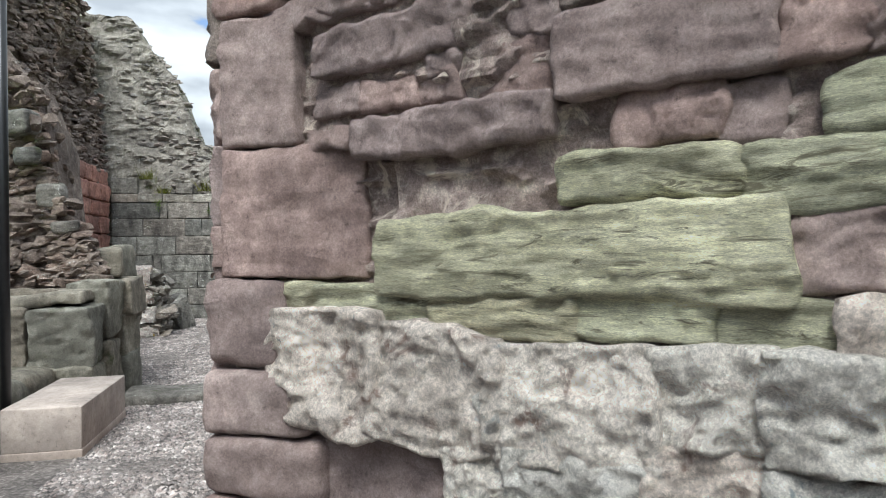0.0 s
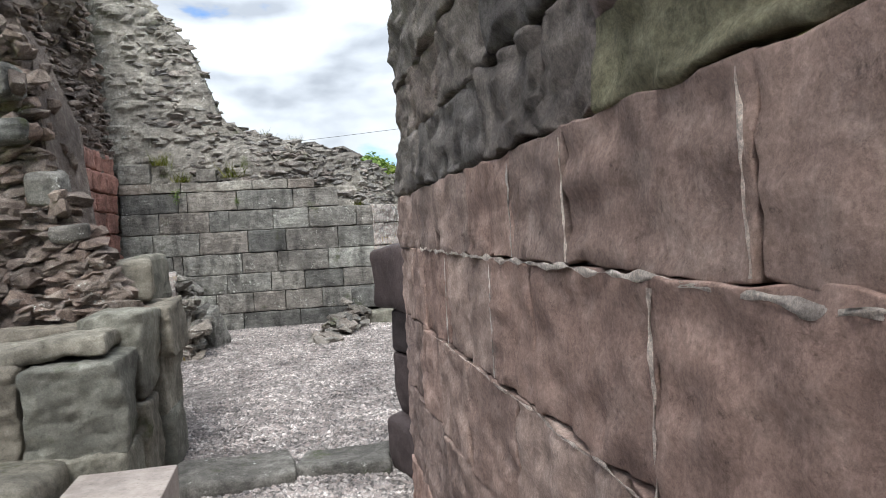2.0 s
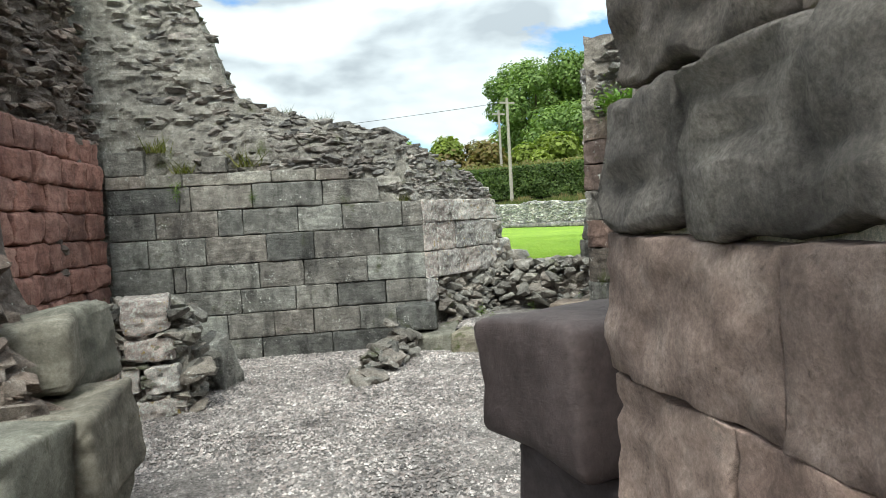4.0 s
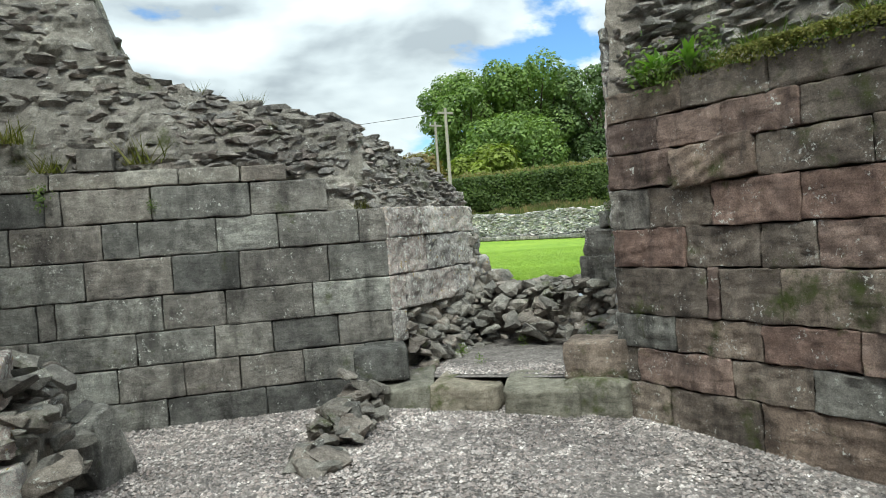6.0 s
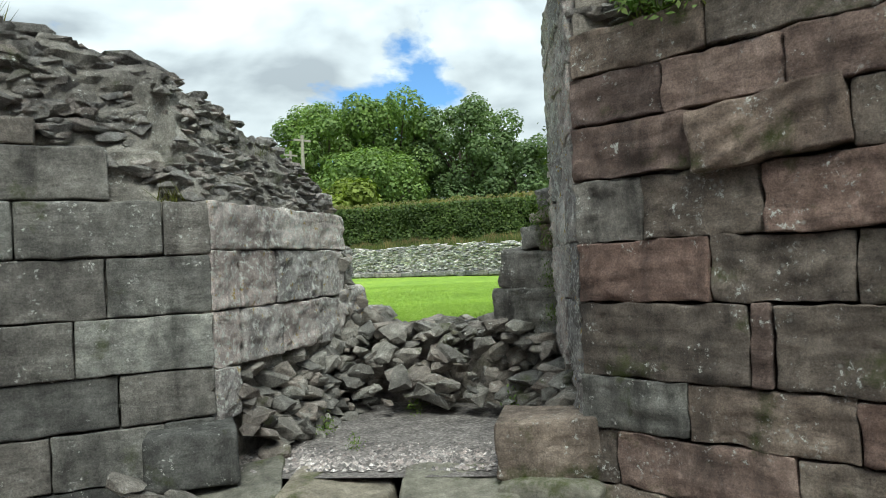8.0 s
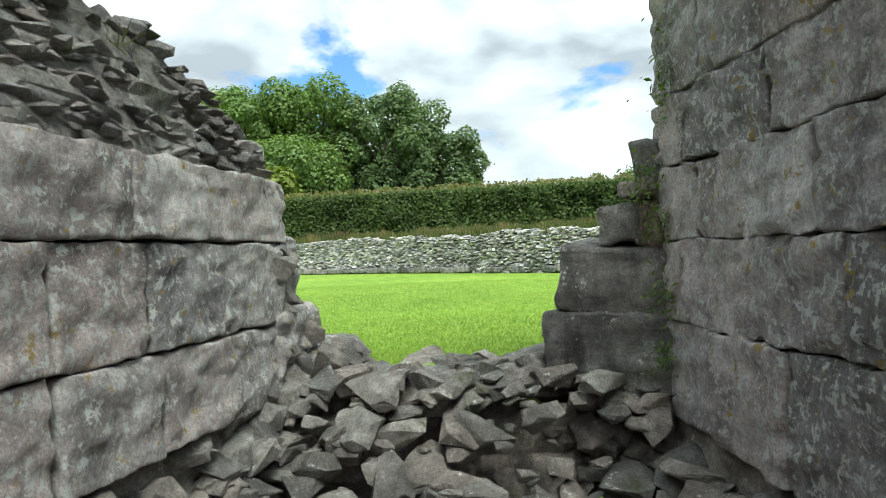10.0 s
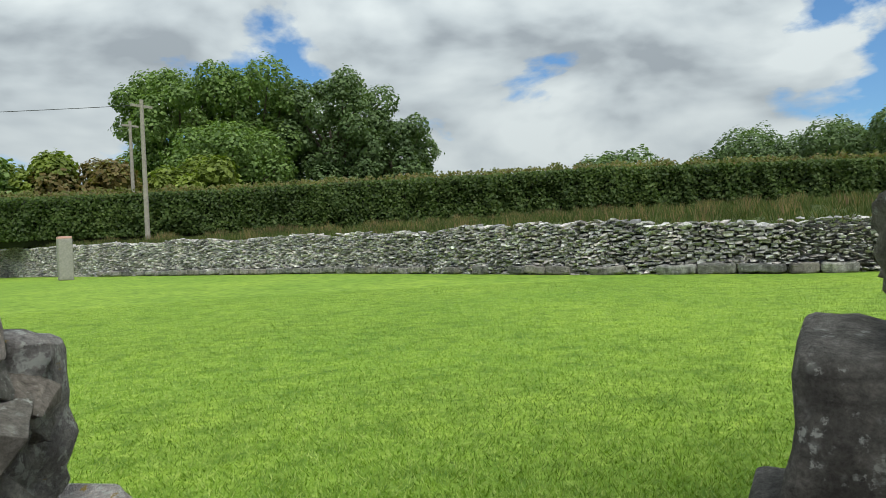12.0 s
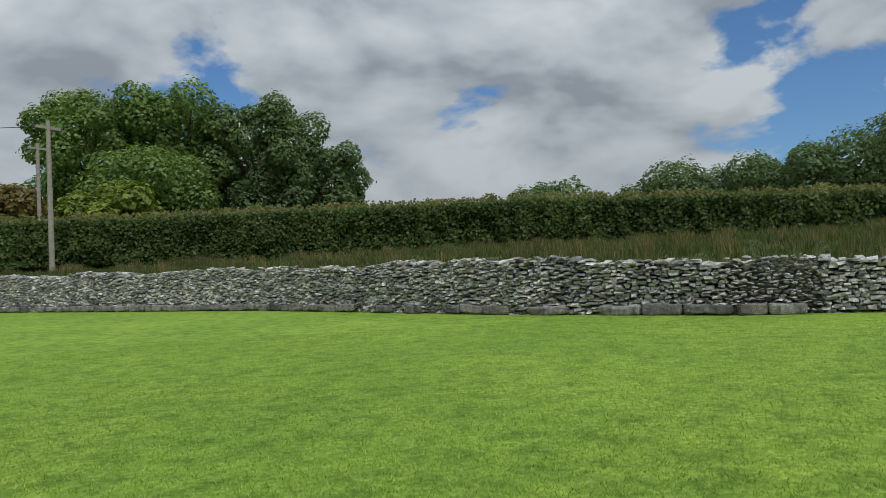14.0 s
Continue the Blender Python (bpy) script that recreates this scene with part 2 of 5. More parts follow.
# gravel tones, darkened to paint the shadow in gaps between pebbles
BED = stone("gravel_bed", [(0.07, 0.064, 0.063), (0.17, 0.158, 0.156), (0.38, 0.358, 0.352)], size=3.2, relief=1.0, vary=0.01, moss=0.06, bed=0.0)
DRYSTONE = stone("drystone", [(0.24, 0.235, 0.24), (0.5, 0.49, 0.495), (0.8, 0.79, 0.79)], size=0.8, vary=0.5, relief=0.7)
DRYSTUFF = stone("drystone_joined", [(0.24, 0.235, 0.24), (0.5, 0.49, 0.495), (0.8, 0.79, 0.79)], size=0.8, vary=0.5, relief=0.7, island=True)
BENCH = stone("smooth_bench_stone", [(0.3, 0.26, 0.235), (0.36, 0.31, 0.285), (0.42, 0.37, 0.34)], relief=0.12, vary=0.05, bed=0.0, speck=0.12)
POLEWOOD = plain("weathered_pole_wood", (0.3, 0.27, 0.23), 0.85, 0, 8)
BLACK = plain("black_painted_metal", (0.02, 0.021, 0.023), 0.35, 0.3)
WIRE = plain("cable", (0.03, 0.03, 0.03), 0.6)
POST = plain("grey_post", (0.3, 0.28, 0.25), 0.8, 0, 15)
REDCAP = plain("red_post_top", (0.6, 0.33, 0.28), 0.7)
BARK = plain("bark", (0.09, 0.07, 0.05), 0.9, 0, 12)
# near-black colour that stands in for shade deep in the hedge
HEDGESHADE = plain("hedge_inner_shade", (0.022, 0.026, 0.013), 0.95, 0, 3)
TREE1 = leafy("broad_leaves", [(0.1, 0.16, 0.045), (0.165, 0.245, 0.07), (0.25, 0.335, 0.11)])
TREE2 = leafy("dark_leaves", [(0.075, 0.115, 0.045), (0.12, 0.18, 0.07), (0.2, 0.265, 0.125)])
LIME = leafy("yellow_green_leaves", [(0.13, 0.17, 0.025), (0.19, 0.24, 0.04), (0.26, 0.31, 0.07)])
HEDGE = leafy("hedge_leaves", [(0.045, 0.075, 0.018), (0.08, 0.125, 0.03), (0.13, 0.175, 0.05)])
HEDGETOP = leafy("hedge_shoots", [(0.11, 0.13, 0.035), (0.17, 0.185, 0.05), (0.22, 0.16, 0.075)])
RUSSET = leafy("russet_leaves", [(0.15, 0.11, 0.04), (0.2, 0.15, 0.055), (0.18, 0.19, 0.06)])
DRYGRASS = leafy("dry_grass", [(0.16, 0.14, 0.05), (0.26, 0.2, 0.1), (0.2, 0.13, 0.09)], 0.8)
BANKGRASS = leafy("bank_grass_blades", [(0.045, 0.075, 0.018), (0.085, 0.115, 0.03), (0.15, 0.15, 0.06)], 0.8)
WEED = leafy("weed_leaves", [(0.06, 0.1, 0.015), (0.1, 0.16, 0.03), (0.16, 0.21, 0.05)])
DOCK = leafy("dock_leaves", [(0.1, 0.2, 0.03), (0.15, 0.28, 0.045), (0.2, 0.34, 0.07)], 0.45)
MOSSY = leafy("moss_tufts", [(0.09, 0.1, 0.02), (0.13, 0.14, 0.03), (0.2, 0.18, 0.06)], 0.8)
BLADE = leafy("lawn_blades", [(0.13, 0.22, 0.022), (0.245, 0.37, 0.045), (0.46, 0.55, 0.16)], 0.5, 0.3)


def lawn_material():
    m, nt, bsdf, geo = begin("mown_lawn")
    p = geo.outputs["Position"]
    col = ramp(nt, tex_noise(nt, p, 22, 8, 0.75), [(0.3, (0.11, 0.19, 0.02)), (0.5, (0.22, 0.35, 0.042)), (0.72, (0.42, 0.53, 0.12))])
    col = mixc(nt, 0.8, col, ramp(nt, tex_noise(nt, p, 0.5, 5), [(0.3, (0.75, 0.82, 0.75)), (0.7, (1.25, 1.14, 1.1))]), "MULTIPLY")
    col = mixc(nt, 0.8, col, ramp(nt, tex_noise(nt, p, 5, 6, 0.7), [(0.36, (0.5, 0.58, 0.5)), (0.5, (1, 1, 1)), (0.66, (1.35, 1.25, 1.2))]), "MULTIPLY")
    nt.links.new(col, bsdf.inputs["Base Color"])
    bsdf.inputs["Roughness"].default_value = 0.8
    bsdf.inputs["Specular IOR Level"].default_value = 0.15
    b = nt.nodes.new("ShaderNodeBump")
    b.inputs["Strength"].default_value, b.inputs["Distance"].default_value = 0.6, 0.03
    nt.links.new(tex_noise(nt, p, 60, 5, 0.7), b.inputs["Height"])
    nt.links.new(b.outputs[0], bsdf.inputs["Normal"])
    return m


LAWN = lawn_material()
BANK = stone("rough_grass_bank", [(0.04, 0.06, 0.016), (0.075, 0.1, 0.028), (0.14, 0.14, 0.055)], size=0.6, relief=0.8, vary=0.02, bed=0.0)

# ---- mesh helpers ----


def mesh_of(name, verts, faces, material, smooth=False):
    me = bpy.data.meshes.new(name)
    me.from_pydata([tuple(v) for v in verts], [], [tuple(f) for f in faces])
    me.materials.append(material)
    if smooth:
        me.polygons.foreach_set("use_smooth", [True] * len(me.polygons))
    me.update()
    return me


def part(name, me, parent, m=None, label=""):
    ob = new(name, me)
    ob.parent = parent
    if m is not None:
        ob.matrix_basis = m
    return tagged(ob, label) if label else ob


def block_mesh(L, D, H, seed, material, r=0.018, rough=0.008, seg=0.11, smooth=True, lump=0.0, ridge=0.0):
    """A dressed stone with worn, rounded edges and an uneven skin; L along x, D along y, H along z, centred."""
    r = min(r, L * 0.3, H * 0.3, D * 0.3)

    def cuts(w):
        k = max(1, min(14 if seg > 0.028 else 26, round((w - 2 * r) / seg)))
        return [-w / 2, -w / 2 + r * 0.35] + [-w / 2 + r + (w - 2 * r) * i / k for i in range(k + 1)] + [w / 2 - r * 0.35, w / 2]
    X, Y, Z = cuts(L), cuts(D), cuts(H)
    if len(Y) > 7:
        Y = [-D / 2, -D / 2 + r * 0.35, -D / 2 + r, 0, D / 2 - r, D / 2]
    verts, index, faces = [], {}, []

    def vid(i, j, k):
        key = (i, j, k)
        if key not in index:
            p = Vector((X[i], Y[j], Z[k]))
            q = Vector((max(-L / 2 + r, min(L / 2 - r, p.x)), max(-D / 2 + r, min(D / 2 - r, p.y)), max(-H / 2 + r, min(H / 2 - r, p.z))))
            d = p - q
            if d.length > 1e-6:
                p = q + d.normalized() * r
            s = p + Vector((seed * 3.7, seed * 1.3, seed * 7.1))
            nv = noise.noise_vector(s * 9) * rough + noise.noise_vector(s * 3.2) * rough * 0.6
            if seg < 0.06:
                nv += noise.noise_vector(s * 24) * rough * 0.6 + Vector((0, 1, 0)) * rough * 1.2 * noise.noise(Vector((s.x * 8, s.y * 8, s.z * 26)))
            if seg < 0.028:
                nv.y += rough * 0.7 * abs(noise.noise(s * 40)) + rough * 1.1 * abs(noise.noise(s * 15))
            if lump:
                nv += noise.noise_vector(s * 1.8) * lump
            if ridge and p.y < 0:
                nv.y += ridge * math.sin((p.z * 0.93 - p.x * 0.36) * 75 + 2.5 * noise.noise(s * 4)) * (0.6 + 0.8 * noise.noise(s * 6))
            index[key] = len(verts)
            verts.append(p + nv)
        return index[key]
    a, b, c = len(X) - 1, len(Y) - 1, len(Z) - 1
    for i in range(a):
        for k in range(c):
            faces.append((vid(i, 0, k), vid(i + 1, 0, k), vid(i + 1, 0, k + 1), vid(i, 0, k + 1)))
            faces.append((vid(i, b, k), vid(i, b, k + 1), vid(i + 1, b, k + 1), vid(i + 1, b, k)))
    for j in range(b):
        for k in range(c):
            faces.append((vid(0, j, k), vid(0, j, k + 1), vid(0, j + 1, k + 1), vid(0, j + 1, k)))
            faces.append((vid(a, j, k), vid(a, j + 1, k), vid(a, j + 1, k + 1), vid(a, j, k + 1)))
    for i in range(a):
        for j in range(b):
            faces.append((vid(i, j, 0), vid(i, j + 1, 0), vid(i + 1, j + 1, 0), vid(i + 1, j, 0)))
            faces.append((vid(i, j, c), vid(i + 1, j, c), vid(i + 1, j + 1, c), vid(i, j + 1, c)))
    return mesh_of("stone_block", verts, faces, material, smooth)


def facing_mesh(L, H, D, seed, material, relief=0.006, beds=0.0, corner=0.35, wave=0.1, res=0.016, edge=0.018):
    """A stone bedded in a broken face: an uneven outline, a worn front towards -y with bedding ledges, and sides that run back by D."""
    nx, nz = max(6, min(80, round(L / res))), max(5, min(44, round(H / res)))
    off = Vector((seed * 2.3, seed * 5.1, seed * 1.7))
    verts, faces = [], []
    short = min(L, H)
    for i in range(nx + 1):
        for k in range(nz + 1):
            a, b = 2 * i / nx - 1, 2 * k / nz - 1
            x = a * (L / 2 - corner * short * 0.25 * abs(b) ** 5)
            z = b * (H / 2 - corner * short * 0.25 * abs(a) ** (5 * L / short))
            w = noise.noise_vector(Vector((x, 0, z)) * (1.1 / short) + off) * wave * short + noise.noise_vector(Vector((x, 0, z)) * 22 + off) * 0.009
            gap = min((1 - abs(a)) * L / 2, (1 - abs(b)) * H / 2)
            worn = max(0.0, 1 - gap / edge)
            y = edge * 1.1 * worn * worn + relief * 1.6 * noise.fractal(Vector((x * 6, 1, z * 6)) + off, 0.8, 2.0, 6) + 0.012 * noise.noise(Vector((x * 2.2, 0, z * 2.2)) + off)
            y += relief * (1.1 * abs(noise.noise(Vector((x * 17, 3, z * 24)) + off)) + 0.7 * abs(noise.noise(Vector((x * 42, 5, z * 50)) + off)))
            if beds:
                q = z * 55 + 3.5 * noise.noise(Vector((x * 3, 2, z * 9)) + off)
                y += beds * (noise.noise(Vector((x * 1.6, q * 0.5, seed))) + 0.7 * abs(noise.noise(Vector((x * 4, q, seed + 5)))))
            verts.append((x + w.x, y, z + w.z))
    row = nz + 1
    for i in range(nx):
        for k in range(nz):
            p = i * row + k
            faces.append((p, p + row, p + row + 1, p + 1))
    rim = [i * row for i in range(nx + 1)] + [nx * row + k for k in range(1, row)] + [i * row + nz for i in range(nx - 1, -1, -1)] + [k for k in range(nz - 1, 0, -1)]
    base = len(verts)
    verts += [(verts[j][0] * 0.97, D, verts[j][2] * 0.97) for j in rim]
    m = len(rim)
    faces += [(rim[j], base + j, base + (j + 1) % m, rim[(j + 1) % m]) for j in range(m)]
    faces.append([base + j for j in range(m)][::-1])
    return mesh_of("facing_stone", verts, faces, material, True)


def rock_mesh(seed, material, flat=0.6, n=15, worn=True):
    """A broken, angular stone of about unit size."""
    rng = random.Random(seed)
    bm = bmesh.new()
    for _ in range(n):
        v = Vector((rng.gauss(0, 1), rng.gauss(0, 1), rng.gauss(0, 1))).normalized()
        k = max(abs(v.x), abs(v.y), abs(v.z))
        v = v / k * (0.55 + 0.45 * k) * rng.uniform(0.8, 1.0) * 0.5
        bm.verts.new((v.x * 1.1, v.y * 0.85, v.z * flat))
    res = bmesh.ops.convex_hull(bm, input=bm.verts)
    loose = [v for v in bm.verts if not v.link_faces]
    bmesh.ops.delete(bm, geom=loose, context="VERTS")
    if worn:
        bmesh.ops.subdivide_edges(bm, edges=bm.edges[:], cuts=2, use_grid_fill=True)
        for v in bm.verts:
            p = v.co * 3.0 + Vector((seed * 1.7, 0, 0))
            v.co += v.co.normalized() * (0.022 * noise.noise(p) + 0.022 * noise.noise(p * 2.7)) + noise.noise_vector(p * 1.4) * 0.008
    me = bpy.data.meshes.new("rubble_stone")
    bm.to_mesh(me)
    bm.free()
    me.materials.append(material)
    return me


def frame_of(a, b):
    a, b = Vector((*a, 0)), Vector((*b, 0))
    d = (b - a).normalized()
    return a, d, Vector((d.y, -d.x, 0)), (b - a).length, math.atan2(d.y, d.x)


def lerp_table(tab):
    xs, ys = [p[0] for p in tab], [p[1] for p in tab]
    return lambda s: float(np.interp(s, xs, ys))


def rubble_strip(name, a, b, zb, top, thick, material, setback=None, res=0.04, amp=0.05, cell=(0.22, 0.1), seed=0, cap_drop=0.15, ragged=0.1, wild=None):
    """A broken wall of mortared rubble along a to b, its face to the right of that way, with a ragged top and a back."""
    o, d, out, L, ang = frame_of(a, b)
    ns = max(3, round(L / res))
    ztop = max(top(L * i / ns) for i in range(ns + 1))
    nz = max(3, round((ztop - zb) / res))
    verts, faces = [], []

    def bump(s, z, w=0.0):
        p = Vector((s / cell[0] + seed * 9, z / cell[1], w * 4 + seed))
        p += noise.noise_vector(p * 0.7) * 0.5
        dist, pts = noise.voronoi(p)
        edge = min(1.0, (dist[1] - dist[0]) * 3.0)
        h = noise.cell(pts[0] * 7.3)
        big = noise.fractal(Vector((s * 1.3, z * 1.3, seed + w)), 1.0, 2.0, 4)
        return amp * (0.9 * h * edge + 1.5 * big - 0.5 * (1 - edge) - 0.45)
    row = nz + 1
    tops = []
    for i in range(ns + 1):
        s = L * i / ns
        tz = top(s) + ragged * noise.fractal(Vector((s * 3.1, seed * 5.0, 0.3)), 1.0, 2.0, 4) + 0.05 * noise.cell(Vector((s * 7, seed, 0)))
        tops.append(tz)
        for j in range(nz + 1):
            z = min(tz, zb + (ztop + 0.3 - zb) * j / nz) if j < nz else tz
            back = setback(s, z) if setback else 0.0
            q = o + d * (s + 0.3 * amp * noise.noise(Vector((s * 6, z * 6, seed)))) + out * (bump(s, z) * (wild(s, z) if wild else 1.0) - back)
            verts.append((q.x, q.y, z))
    for i in range(ns):
        for j in range(nz):
            k = i * row + j
            faces.append((k, k + row, k + row + 1, k + 1))
    nw = max(2, round(thick / max(res, 0.08)))
    base = len(verts)
    for i in range(ns + 1):
        s = L * i / ns
        f = Vector(verts[i * row + nz])
        for w in range(1, nw + 1):
            u = w / nw
            q = f - out * thick * u
            verts.append((q.x, q.y, tops[i] - cap_drop * u * u + 1.2 * bump(s, u * thick, 3.0)))
        q = f - out * thick
        verts.append((q.x, q.y, zb))
    rw = nw + 1
    for i in range(ns):
        for w in range(rw):
            a0 = i * row + nz if w == 0 else base + i * rw + w - 1
            a1 = (i + 1) * row + nz if w == 0 else base + (i + 1) * rw + w - 1
            faces.append((a0, a1, base + (i + 1) * rw + w, base + i * rw + w))
    for i in (0, ns):
        loop = [i * row + j for j in range(nz + 1)] + [base + i * rw + w for w in range(rw)]
        faces.append(loop if i else loop[::-1])
    ob = new(name, mesh_of(name, verts, faces, material))
    return ob


PIECE = [0]


def ashlar(parent, a, b, rows, depth=0.22, gap=0.007, proud=0.01, r=0.012, rough=0.007, base_out=0.0, name="stone_block", seg=0.05):
    """Courses of dressed stones on a wall's face: rows of (z0, z1, joints along the wall, material)."""
    o, d, out, L, ang = frame_of(a, b)
    rng = random.Random(int(abs(a[0] * 100) + abs(b[1] * 37)))
    for z0, z1, joints, material in rows:
        for s0, s1 in zip(joints, joints[1:]):
            PIECE[0] += 1
            me = block_mesh(s1 - s0 - gap, depth, z1 - z0 - gap, PIECE[0], rng.choice(material) if isinstance(material, tuple) else material, r * rng.uniform(0.7, 1.3), rough, seg)
            c = o + d * ((s0 + s1) / 2) + out * (base_out + rng.uniform(-proud, proud) - depth / 2)
            part(name, me, parent, pose(c.x, c.y, (z0 + z1) / 2, rng.uniform(-0.5, 0.5), rng.uniform(-0.5, 0.5), math.degrees(ang) + rng.uniform(-0.4, 0.4)))


ROCKS = [rock_mesh(i, ROCK) for i in range(14)]
CORE_ROCKS = [rock_mesh(40 + i, CORE, 0.65) for i in range(8)]


def rubble_skin(parent, a, b, count, low, high, depth, material_mesh, seed, size=(0.07, 0.2), flat=0.55, sunk=0.28):
    """Many small broken stones bedded in a wall's torn face, joined: low and high give the band, depth how far the face lies back."""
    rng = np.random.default_rng(seed)
    o, d, out, L, ang = frame_of(a, b)
    hulls = []
    for i in range(10):
        me = rock_mesh(900 + seed * 10 + i, material_mesh, flat, 11, False)
        v = np.array([p.co for p in me.vertices])
        hulls.append((v, [tuple(p.vertices) for p in me.polygons]))
    verts, faces = [], []
    base = 0
    for _ in range(count):
        s = rng.uniform(0, L)
        lo, hi = low(s), high(s)
        if hi <= lo:
            continue
        z = lo + (hi - lo) * rng.random()
        v, f = hulls[int(rng.integers(10))]
        k = rng.uniform(*size) * rng.uniform(0.7, 1.3)
        m = np.array(Euler((rng.normal(0, 0.12), rng.normal(0, 0.14), ang + rng.normal(0, 0.3))).to_matrix())
        q = o + d * s - out * (depth(s, z) + k * sunk + rng.uniform(-0.02, 0.03))
        w = (v * np.array([k * 1.3, k, k])) @ m.T + np.array([q.x, q.y, z])
        verts.append(w)
        faces += [tuple(i + base for i in g) for g in f]
        base += len(v)
    ob = part("rubble_fill", mesh_of("rubble_fill", np.concatenate(verts), faces, material_mesh), parent)
    return tagged(ob, kind="stuff")


def scatter_rocks(parent, places, meshes=None, rng=None, name="rubble_stone"):
    for x, y, z, s in places:
        me = rng.choice(meshes or ROCKS)
        m = pose(x, y, z, rng.uniform(-25, 25), rng.uniform(-25, 25), rng.uniform(0, 360)) @ Matrix.Diagonal((s * rng.uniform(0.85, 1.3), s * rng.uniform(0.8, 1.1), s * rng.uniform(0.7, 1.1), 1))
        part(name, me, parent, m)


def soup(name, tris, material, n):
    """A mesh of many separate small faces: tris is an array (count, n, 3)."""
    me = bpy.data.meshes.new(name)
    cnt = len(tris)
    me.vertices.add(cnt * n)
    me.vertices.foreach_set("co", np.ascontiguousarray(tris, dtype=np.float32).ravel())
    me.loops.add(cnt * n)
    me.loops.foreach_set("vertex_index", np.arange(cnt * n, dtype=np.int32))
    me.polygons.add(cnt)
    me.polygons.foreach_set("loop_start", np.arange(0, cnt * n, n, dtype=np.int32))
    me.update(calc_edges=True)
    me.materials.append(material)
    return me


def leaf_quads(centres, normals, size, rng, tilt=0.7, slim=0.75):
    n = len(centres)
    nor = normals + rng.normal(0, tilt, (n, 3))
    nor /= np.linalg.norm(nor, axis=1)[:, None] + 1e-9
    t = np.cross(nor, rng.normal(0, 1, (n, 3)))
    t /= np.linalg.norm(t, axis=1)[:, None] + 1e-9
    u = np.cross(nor, t)
    s = (size * rng.uniform(0.6, 1.4, n))[:, None]
    return np.stack([centres - t * s, centres - u * s * slim + nor * s * 0.15, centres + t * s, centres + u * s * slim + nor * s * 0.15], axis=1)


def blades(roots, height, width, rng, lean=0.4):
    n = len(roots)
    ang = rng.uniform(0, 2 * np.pi, n)
    side = np.stack([np.cos(ang), np.sin(ang), np.zeros(n)], 1)
    h = (height * rng.uniform(0.5, 1.3, n))[:, None]
    tip = roots + np.concatenate([rng.normal(0, lean, (n, 2)) * h, h], 1)
    w = (width * rng.uniform(0.7, 1.3, n))[:, None]
    return np.stack([roots - side * w, roots + side * w, tip], 1)

# ---- ground ----


def floor_z(x, y):
    return float(np.interp(y, [4.0, 7.5, 11.5], [0.08, 0.04, 0.22]))


def gravel_floor():
    xs, ys = np.linspace(-4.2, 6.0, 85), np.linspace(-7, 14.5, 175)
    verts = [(x, y, floor_z(x, y) + 0.012 * noise.fractal(Vector((x * 1.5, y * 1.5, 0)), 1, 2, 3)) for y in ys for x in xs]
    w = len(xs)
    faces = [(j * w + i, j * w + i + 1, (j + 1) * w + i + 1, (j + 1) * w + i) for j in range(len(ys) - 1) for i in range(w - 1)]
    return tagged(new("floor", mesh_of("floor", verts, faces, BED, True)), "grey-pink gravel floor of the ruined room", "gravel floor", kind="structure")


floor = gravel_floor()
LAWN_Z = 0.95
WALL_LINE = [(2.0, 56.0), (6.7, 39.0), (10.2, 27.6), (10.9, 20.3), (11.8, 16.8), (13.1, 14.6), (17.5, 9.0), (26.0, 0.0)]
WALL_TOP = [2.2, 2.12, 1.95, 1.9, 1.76, 1.7, 1.7, 1.7]


def ground_sheet():
    xs = [-900, -60, -20, -8, -3.7, 0, 1.7, 2.5, 3.6, 8, 14, 30, 60, 900]
    ys = [-900, -60, -20, -6.8, 0, 6, 11.7, 12.5, 13.0, 16, 22, 30, 60, 900]
    verts = [(x, y, LAWN_Z) for y in ys for x in xs]
    w = len(xs)
    faces = [(j * w + i, j * w + i + 1, (j + 1) * w + i + 1, (j + 1) * w + i) for j in range(len(ys) - 1) for i in range(w - 1)
             if not (xs[i] >= -3.7 and ys[j] >= -6.8 and (xs[i + 1] <= 3.6 and ys[j + 1] <= 11.7 or xs[i + 1] <= 2.5 and ys[j + 1] <= 12.5 or xs[i + 1] <= 1.7 and ys[j + 1] <= 13.0))]
    return tagged(new("ground", mesh_of("ground", verts, faces, LAWN)), "bright green mown lawn around the ruin", "lawn", kind="structure")


ground = ground_sheet()


def bank():
    c = Vector((1.78, 12.19))
    verts, faces = [], []
    pts = []
    for (p, q), (za, zb) in zip(zip(WALL_LINE, WALL_LINE[1:]), zip(WALL_TOP, WALL_TOP[1:])):
        for k in range(6):
            f = k / 6
            pts.append((Vector(p).lerp(Vector(q), f), za + (zb - za) * f))
    pts.append((Vector(WALL_LINE[-1]), WALL_TOP[-1]))
    steps = [0.25, 1.5, 4, 8, 14, 25, 60, 700]
    for p, z in pts:
        away = (p - c).normalized()
        for k, s in enumerate(steps):
            q = p + away * s
            g = min(1.0, s / 12)
            verts.append((q.x, q.y, z - 0.08 + g * (2.45 - z) + 0.06 * noise.noise(Vector((q.x, q.y, 0)))))
    n = len(steps)
    for i in range(len(pts) - 1):
        for k in range(n - 1):
            a = i * n + k
            faces.append((a, a + n, a + n + 1, a + 1))
    return tagged(new("bank", mesh_of("bank", verts, faces, BANK, True)), "rough grass bank behind the low stone wall", "grass bank", kind="structure")


bank()

